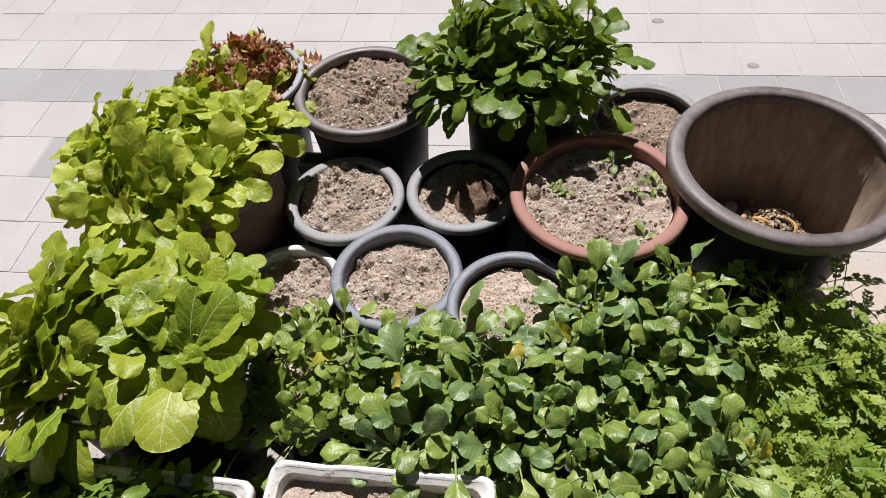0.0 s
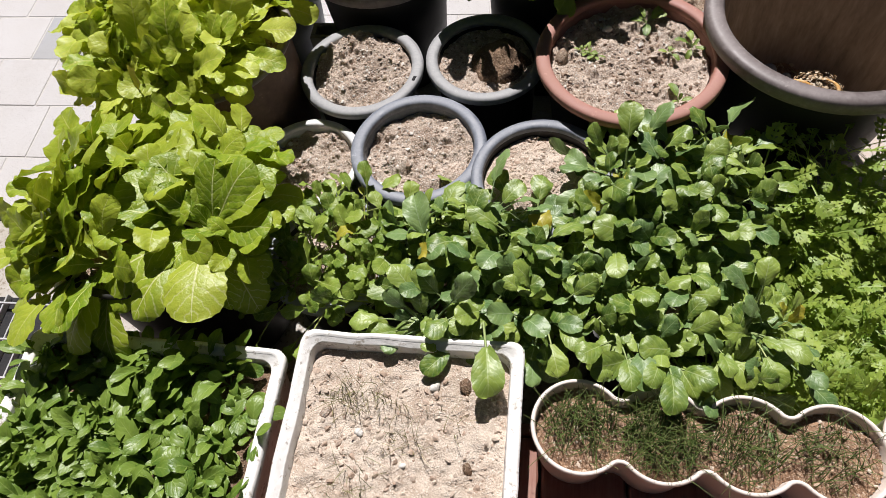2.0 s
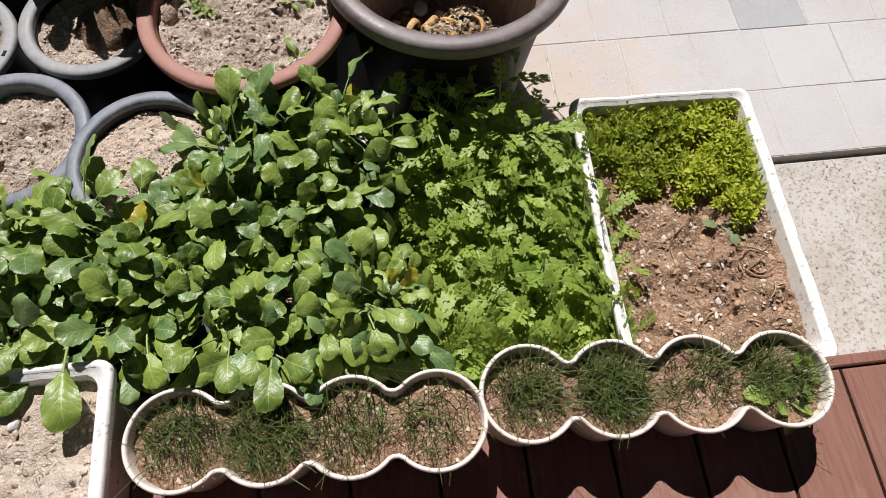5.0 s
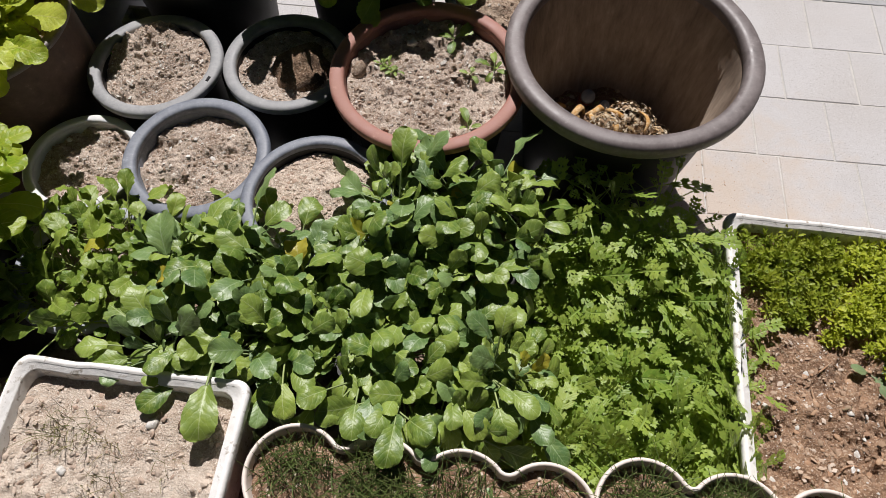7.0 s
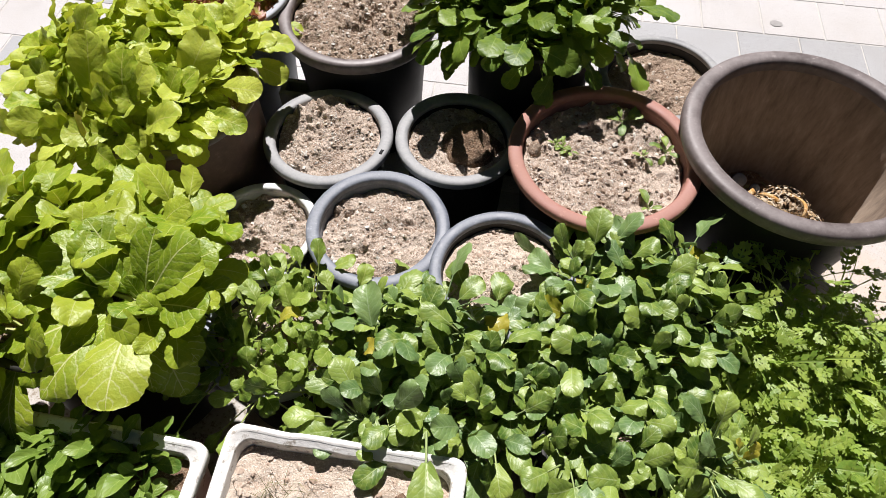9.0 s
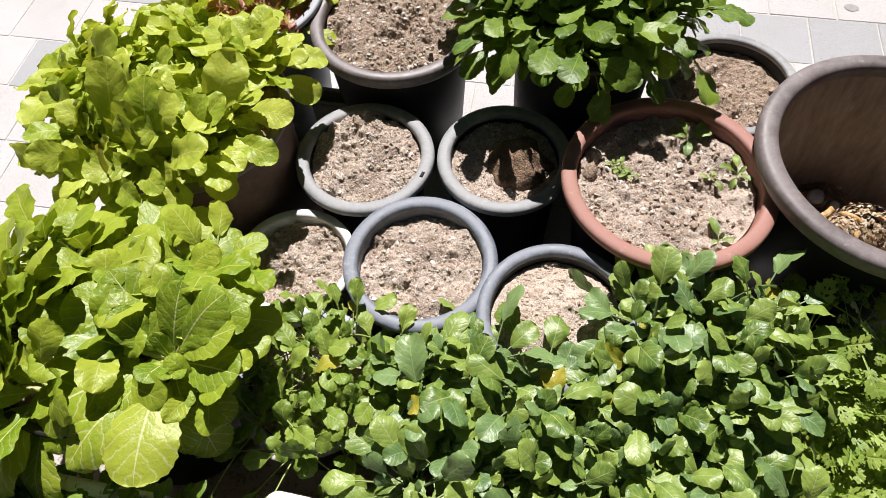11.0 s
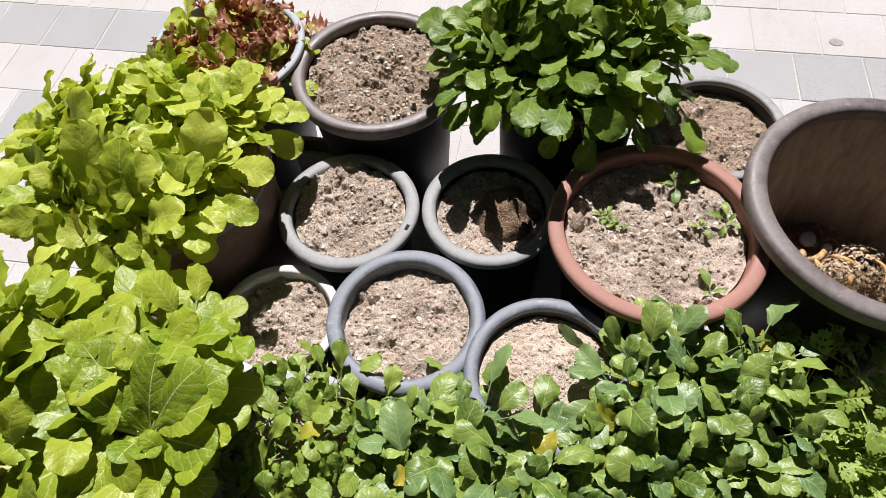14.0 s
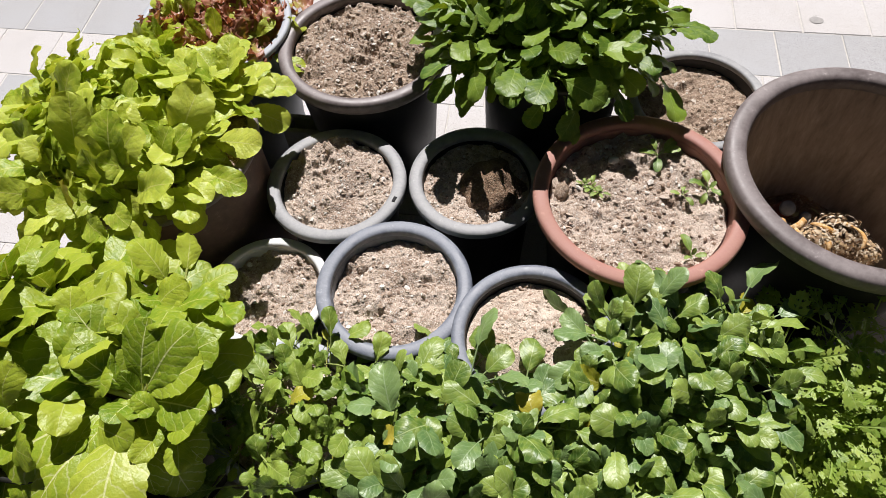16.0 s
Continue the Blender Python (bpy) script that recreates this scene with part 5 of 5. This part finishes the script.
def tuft_mesh(name, leaves, seed, n=18, up=0.028):
    """Three neighbouring sprouts, each a spire of narrow leaves."""
    gg = random.Random(seed)
    verts, faces, uvs = [], [], []
    for k in range(3):
        turn = 2.1 * k + gg.uniform(-0.4, 0.4)
        foot = pose(0.0105 * math.cos(turn), 0.0105 * math.sin(turn), gg.uniform(-0.006, 0.004), gg.uniform(-14, 14), gg.uniform(-14, 14), gg.uniform(0, 360))
        for i in range(n):
            src = gg.choice(leaves)
            q = i / n
            m = foot @ pose(0, 0, up * (1 - q)) @ Matrix.Rotation(i * 2.4, 4, "Z") @ Matrix.Rotation(radians(24 + 58 * (1 - q) + gg.uniform(-18, 18)), 4, "X")
            base = len(verts)
            verts += [tuple(m @ v.co) for v in src.vertices]
            lookup = {}
            for p in src.polygons:
                for li, vi in zip(p.loop_indices, p.vertices):
                    lookup[vi] = tuple(src.uv_layers[0].data[li].uv)
                faces.append(tuple(base + v for v in p.vertices))
            uvs += [lookup[i2] for i2 in range(len(src.vertices))]
    me = mesh_of(name, verts, faces, uvs)
    me.materials.append(leaves[0].materials[0])
    return me


CHIPS = []
tufts_bright = [tuft_mesh("bright_tuft", SEED_SET, 40 + i) for i in range(5)]
tufts_deep = [tuft_mesh("deep_tuft", SEED_DARK_SET, 50 + i) for i in range(5)]
m_r = pose(br_x, br_y, -0.012, 0, 0, -8.2)
for i in range(350):
    a, b = g.uniform(-0.172, 0.178), g.uniform(-0.02, 0.286)
    right = a > 0.03 + 0.25 * (b - 0.2)
    edge = 0.035 + 0.03 * math.sin(a * 40) if right else 0.10 + 0.03 * math.sin(a * 33 + 1)
    if b < edge + g.uniform(-0.02, 0.03) or (0.0 < a - 0.01 < 0.025 and b < 0.16) or g.random() < 0.10:
        continue
    p = m_r @ Vector((a, b, height_r(a, b) - 0.003))
    t = new("seedling_tuft", g.choice(tufts_bright if right else tufts_deep))
    s = g.uniform(0.75, 1.15)
    t.matrix_basis = Matrix.Translation(p) @ pose(0, 0, 0, g.uniform(-15, 15), g.uniform(-15, 15), g.uniform(0, 360)) @ Matrix.Diagonal((s, s, s, 1))
    tagged(t, "bright green low seedling tuft" if right else "deep green low seedling tuft", "seedling", "low seedlings")
for i in range(110):
    a, b = g.uniform(-0.16, 0.16), g.uniform(-0.26, 0.03)
    p = m_r @ Vector((a, b, height_r(a, b)))
    CHIPS.append((p.x, p.y, p.z, 0.002 + 0.008 * g.random() ** 2))
COTY = leaf_set("seed_leaf", 3, COTYLEDON, 0.036, 0.022, 0.016, ROUNDED, bend=0.4, fold=0.12, ruffle=0.02, teeth=0.0, rows=8, cols=4)
for x, y, s in ((1.312, 0.617, 1.7), (1.345, 0.598, 0.9)):
    a, b, _ = m_r.inverted() @ Vector((x, y, 0))
    p = m_r @ Vector((a, b, height_r(a, b)))
    rosette("squash_seedling", "grey-green squash seedling with thick seed leaves", "seedling", "squash seedlings", p.x, p.y, p.z - 0.003, COTY, 3, int(a * 1000), size=s, steep=50, low=25)

def twig(x, y, z, length, r, seed):
    gg = random.Random(seed)
    verts, faces = [], []
    n, bow = 7, gg.uniform(-0.25, 0.25) * length
    for i in range(n + 1):
        q = i / n
        rr = r * (1 - 0.5 * q) * gg.uniform(0.85, 1.15)
        for k in range(5):
            a = 1.2566 * k
            verts.append((length * (q - 0.5), bow * math.sin(3.14 * q) + rr * math.cos(a), rr * math.sin(a) + r))
    for i in range(n):
        for k in range(5):
            faces.append((i * 5 + k, i * 5 + (k + 1) % 5, (i + 1) * 5 + (k + 1) % 5, (i + 1) * 5 + k))
    faces += [tuple(range(5))[::-1], tuple(n * 5 + k for k in range(5))]
    ob = tagged(new("twig", mesh_of("twig", verts, faces)), "dry brown twig lying on mulched soil", "twig", "twigs in the seed box")
    ob.data.materials.append(CHIP_BROWN if seed % 3 else DRY_TWIG)
    ob.matrix_basis = pose(x, y, z, 0, gg.uniform(-6, 6), gg.uniform(0, 360))
    return ob


for i in range(34):
    a, b = g.uniform(-0.16, 0.165), g.uniform(-0.27, 0.02)
    if i > 14:
        a = g.uniform(0.06, 0.165)
    p = m_r @ Vector((a, b, height_r(a, b)))
    twig(p.x, p.y, p.z, g.uniform(0.018, 0.06), g.uniform(0.0010, 0.0030), i)

# sprouts in the terracotta pot and the trough's end
SPROUT = leaf_set("sprout_leaf", 5, GREENS, 0.036, 0.018, 0.016, ROUNDED, bend=0.9, fold=0.2, rows=9, cols=4, stalk_r=0.0013)
POTATO = leaf_set("potato_leaf", 4, GREENS, 0.040, 0.030, 0.018, ROUNDED, bend=0.7, fold=0.2, rows=9, cols=4, teeth=0.0)
for i, (x, y, n, s) in enumerate(((0.482, 1.350, 6, 1.25), (0.570, 1.258, 6, 1.1), (0.507, 1.100, 5, 1.0), (0.515, 1.245, 5, 0.6), (0.335, 1.268, 9, 0.55), (0.348, 1.255, 8, 0.5), (0.322, 1.275, 7, 0.5))):
    rosette("sprout", "small green sprout in dry soil", "sprout", "sprouts in terracotta pot", x, y, 0.362, SPROUT, n, 60 + i, size=s, steep=80, low=26)
for i, (x, y, z) in enumerate(((-0.330, 1.385, 0.300), (-0.318, 1.392, 0.300), (0.004, 1.345, 0.292), (0.014, 1.338, 0.292))):
    rosette("weed", "tiny green weed sprouting from crumbly soil", "weed", "weeds in the pots", x, y, z, SPROUT, 6, 160 + i, size=0.42, steep=75, low=20)
for i, (x, y, s) in enumerate(((1.175, 0.232, 1.25), (1.225, 0.262, 1.5))):
    rosette("sprout", "light green potato-like sprout at the trough's end", "sprout", "trough sprouts", x, y, DECK_Z + 0.112, POTATO, 7, 70 + i, size=s, steep=70, low=15, lean=(20, radians(-20)))

# weeds, stones and a hanging leaf in the pale box
gg = random.Random(91)
verts, faces = [], []
for tx, ty, n, ln in ((-0.10, 0.165, 60, 0.06), (-0.03, 0.16, 40, 0.05), (0.0, 0.09, 30, 0.06), (-0.06, 0.02, 30, 0.07), (0.08, 0.14, 14, 0.04), (-0.12, -0.05, 25, 0.06), (0.05, -0.02, 16, 0.04)):
    for _ in range(n):
        px, py = gg.gauss(tx, 0.022), gg.gauss(ty, 0.018)
        blade(verts, faces, px, py, height_m(px, py) - 0.001, gg, gg.uniform(0.3, 1.0) * ln, 0.0007)
weeds = tagged(new("dry_weeds", mesh_of("dry_weeds", verts, faces)), "thin half-dry weeds on sandy soil", "weeds", kind="stuff")
weeds.data.materials.append(DRY_GRASS)
weeds.matrix_basis = pose(bm_x, bm_y, DECK_Z, 0, 0, BOX_TURN)


def stone(x, y, z, s, seed, material, label, flat=0.6):
    bm = bmesh.new()
    bmesh.ops.create_icosphere(bm, subdivisions=2, radius=s)
    for v in bm.verts:
        d = 1 + 0.35 * noise.noise(v.co * (1.3 / s) + Vector((seed, 0, 0)))
        v.co = Vector((v.co.x * d, v.co.y * d * 0.7, v.co.z * d * flat))
    me = bpy.data.meshes.new("stone")
    bm.to_mesh(me)
    bm.free()
    me.polygons.foreach_set("use_smooth", [True] * len(me.polygons))
    me.materials.append(material)
    ob = tagged(new("stone", me), label, "stone", "loose stones")
    ob.matrix_basis = pose(x, y, z, 0, 0, seed * 47)
    return ob


m_m = pose(bm_x, bm_y, DECK_Z, 0, 0, BOX_TURN)
for i, (a, b, s, mt) in enumerate(((0.050, 0.195, 0.012, SHELL), (0.105, 0.200, 0.016, SOIL_BROWN_AND_SHADED), (-0.075, 0.105, 0.010, SHELL), (0.010, 0.055, 0.007, SHELL), (-0.140, 0.135, 0.014, SOIL_TAN), (0.12, 0.06, 0.011, SOIL_BROWN_AND_SHADED))):
    p = m_m @ Vector((a, b, height_m(a, b)))
    stone(p.x, p.y, p.z + s * 0.15, s, i + 1, mt, "pale chipped stone lying on sandy soil" if mt is SHELL else "brown lump lying on sandy soil")
for i, (x, y, z, s) in enumerate(CHIPS):
    stone(x, y, z + s * 0.1, s, 30 + i, CHIP_BROWN if i % 6 else SHELL, "pale flat chip lying on brown soil" if i % 6 == 0 else "brown bark chip lying on brown soil", 0.2)
stone(0.388, 1.336, 0.368, 0.013, 12, SHELL, "smooth grey pebble in a pot", 0.5)
stone(0.272, 1.255, 0.370, 0.022, 13, SOIL_DARK, "dark clod in the terracotta pot", 0.8)
stone(0.229, 0.950, 0.318, 0.006, 14, SHELL, "white chip on sandy soil")
stone(0.146, 1.285, 0.308, 0.006, 15, SHELL, "white chip on dark soil")

# ---- kitchen scraps in the tub ----
g = random.Random(55)
TX, TY = 0.855, 1.265
heap_r = 0.175
me = soil_disc("scrap_heap", heap_r, 0.090, 61, 0.020, 16, mound=0.085, rings=26, steps=70)
heap = tagged(new("scrap_heap", me), "heap of dark rotting kitchen scraps in the tub", "compost", kind="stuff")
me.materials.append(SOIL_BROWN_AND_SHADED)
heap.matrix_basis = pose(TX, TY, 0)
spots = crumb_spots_disc(heap_r, 0.090, 900, 8, 0.020, 16, 0.002, 0.012, 0.4, mound=0.085, hseed=61)
bits = tagged(new("scrap_bits", crumbs("scrap_bits", spots, 9)), "chopped dry vegetable scraps on the heap", "compost", kind="stuff")
bits.data.materials.append(SCRAP)
bits.matrix_basis = pose(TX, TY, 0)


def heap_z(x, y):
    q = min(1.0, math.hypot(x, y) / heap_r)
    return 0.090 + 0.085 * (1 - q * q) + rough_height(x, y, 61, 0.020, 16)


def peel(x, y, z, r, arc, w, turn):
    verts, faces = [], []
    n = 18
    for i in range(n + 1):
        a = arc * (i / n - 0.5)
        bulge = 1 + 0.18 * math.sin(5.0 * i / n + r * 300)
        for dr, dw in ((0, -1), (0.0022, 0), (0, 1), (-0.0025, 1), (-0.0005, 0), (-0.0025, -1)):
            slim = 1 - 0.65 * (abs(i / n - 0.5) * 2) ** 2
            verts.append(((r * bulge + dr) * math.sin(a), dw * w * slim + 0.25 * r * math.sin(2.0 * a), (r * bulge + dr) * math.cos(a)))
    for i in range(n):
        for j in range(6):
            faces.append((i * 6 + j, i * 6 + (j + 1) % 6, (i + 1) * 6 + (j + 1) % 6, (i + 1) * 6 + j))
    faces += [tuple(range(6))[::-1], tuple(n * 6 + j for j in range(6))]
    ob = tagged(new("fruit_peel", mesh_of("fruit_peel", verts, faces)), "curled dry orange fruit peel on scraps", "fruit peel", "fruit peels")
    ob.data.materials.append(PEEL)
    ob.matrix_basis = pose(x, y, z, *turn)
    return ob


for x, y, r, arc, w, turn in ((-0.078, 0.010, 0.036, 2.7, 0.009, (0, 10, 25)), (-0.040, -0.020, 0.028, 2.4, 0.010, (20, 0, 80)), (0.075, -0.020, 0.046, 2.2, 0.006, (10, 15, 75)), (-0.110, 0.050, 0.028, 2.4, 0.014, (0, -20, 20)),
                              (0.005, -0.035, 0.026, 2.6, 0.009, (0, 20, 100)), (0.030, 0.000, 0.036, 2.3, 0.006, (-15, 0, 120)), (0.120, -0.020, 0.026, 2.0, 0.009, (0, 0, 160)), (-0.020, 0.030, 0.024, 2.5, 0.010, (25, 0, 10)),
                              (0.140, -0.035, 0.022, 2.2, 0.010, (0, 30, 60)), (-0.060, -0.030, 0.026, 2.4, 0.011, (10, 0, 140))):
    peel(TX + x, TY + y, heap_z(x, y) + 0.004, r, arc, w, turn)


def shred_lump(x, y, r, seed, label):
    """A wad of pale dried shreds: short bent strips wound round a lump."""
    gg = random.Random(seed)
    verts, faces = [], []
    for k in range(430):
        d = Vector((gg.gauss(0, 1), gg.gauss(0, 1), abs(gg.gauss(0, 0.8)))).normalized()
        side = d.cross(Vector((gg.gauss(0, 1), gg.gauss(0, 1), gg.gauss(0, 1)))).normalized()
        w = d.cross(side) * gg.uniform(0.0010, 0.0036)
        ln, out = gg.uniform(0.003, 0.013), r * gg.uniform(0.66, 1.12)
        base = len(verts)
        for q in range(5):
            f = q / 4 - 0.5
            p = (d * out + side * ln * f - d * (f * f) * ln * 0.9) * 1.0
            p = Vector((p.x * 1.25, p.y, p.z * 0.75))
            verts += [p - w, p + w + d * 0.0012]
        faces += [(base + 2 * q, base + 2 * q + 1, base + 2 * q + 3, base + 2 * q + 2) for q in range(4)]
    ob = tagged(new("scrap_wad", mesh_of("scrap_wad", verts, faces)), label, "compost")
    ob.data.materials.append(SHREDS)
    ob.matrix_basis = pose(TX + x, TY + y, heap_z(x, y) + 0.25 * r)
    return ob


SHREDS = pebble_material("pale_dried_shreds", ((0.58, 0.47, 0.33), (0.68, 0.60, 0.48), (0.40, 0.27, 0.15), (0.62, 0.53, 0.40), (0.52, 0.36, 0.19), (0.28, 0.18, 0.10)))
shred_lump(0.056, -0.004, 0.052, 3, "pale wad of dried vegetable shreds on the scraps")
shred_lump(0.122, -0.025, 0.036, 4, "small beige wad of shredded peel on the scraps")
shred_lump(-0.005, -0.025, 0.030, 5, "small beige wad of shredded peel on the scraps")

# a small jar among the scraps
jar = root("jar", pose(TX - 0.036, TY + 0.085, heap_z(-0.036, 0.085) + 0.004, 24, -10, 20), "small dark red jar with a pale lid", "jar")
part("jar_body", lathe("jar_body", [(0.001, 0.0), (0.018, 0.0), (0.020, 0.004), (0.020, 0.032), (0.016, 0.038), (0.016, 0.040)], 28), JAR_RED, jar)
# Lid and cap get a dark rim colour that paints in the tub's shade.
part("lid", lathe("jar_lid", [(0.0165, 0.036), (0.0175, 0.037), (0.0175, 0.046), (0.016, 0.048), (0.0, 0.0485)], 28), BLUE_RIM_SHADED_LID, jar, "pale plastic lid darkened in colour for shade")
cap = tagged(new("bottle_cap", lathe("bottle_cap", [(0.0, 0.007), (0.011, 0.007), (0.0135, 0.005), (0.0145, 0.0), (0.0130, 0.0005), (0.0120, 0.005), (0.0, 0.0055)], 24)), "metal bottle cap on the scraps, greyed in colour for shade", "bottle cap")
cap.data.materials.append(BLUE_RIM_SHADED_LID)
cap.matrix_basis = pose(TX + 0.004, TY + 0.050, heap_z(0.004, 0.050) + 0.008, 40, 10, 0)

# black plastic tray behind the pots
# Edges take a grey that paints sun sheen onto the black plastic.
tray = root("nursery_tray", pose(-0.335, 1.615, 0, 0, 0, -8), "black plastic nursery tray coloured grey for its sun sheen, with a dark handle slot", "tray")
for w, d, x, y in ((0.10, 0.014, 0, 0.024), (0.10, 0.014, 0, -0.024), (0.014, 0.034, 0.043, 0), (0.014, 0.034, -0.043, 0)):
    part("tray_edge", flat_box("tray_edge", w, d, 0.198, 0.002), GREY_RIM_AND_SHEEN, tray, m=pose(x, y, 0.200))

# ---- stains on the paving ----
for i, (x, y, s) in enumerate(((1.205, 2.186, 0.022), (0.930, 2.520, 0.024), (1.62, 2.62, 0.016))):
    pts = [(s * (1 + 0.2 * noise.noise(Vector((math.cos(a), math.sin(a), i * 3)))) * math.cos(a), s * 0.75 * (1 + 0.2 * noise.noise(Vector((math.cos(a), math.sin(a), i * 3 + 9)))) * math.sin(a), 0.0) for a in [6.2832 * k / 20 for k in range(20)]]
    u, v = x * CU + y * SU, -x * SU + y * CU
    part("stain", mesh_of("stain", pts, [tuple(range(20))]), STAIN, bed, m=pose(u, v, 0.0022))
g = random.Random(19)
spots = []
for _ in range(900):
    x, y = g.gauss(1.13, 0.11), g.gauss(1.10, 0.10)
    if x > 1.0 and y > 1.0:
        spots.append((x, y, 0.001, 0.0006 + 0.0022 * g.random() ** 3, 0.6))
spill = tagged(new("spilled_soil", crumbs("spilled_soil", spots, 20)), "brown soil grains spilled on the paving", "soil", kind="stuff")
spill.data.materials.append(CRUMBS_CHIP)

# ---- pavers ----
for u, v, grey in near_pavers:
    part("paver", rng.choice(grey_set if grey else pale_set), None, bed, m=pose(u, v, rng.uniform(-0.0004, 0.0012), rng.uniform(-0.12, 0.12), rng.uniform(-0.12, 0.12), rng.uniform(-0.3, 0.3)))
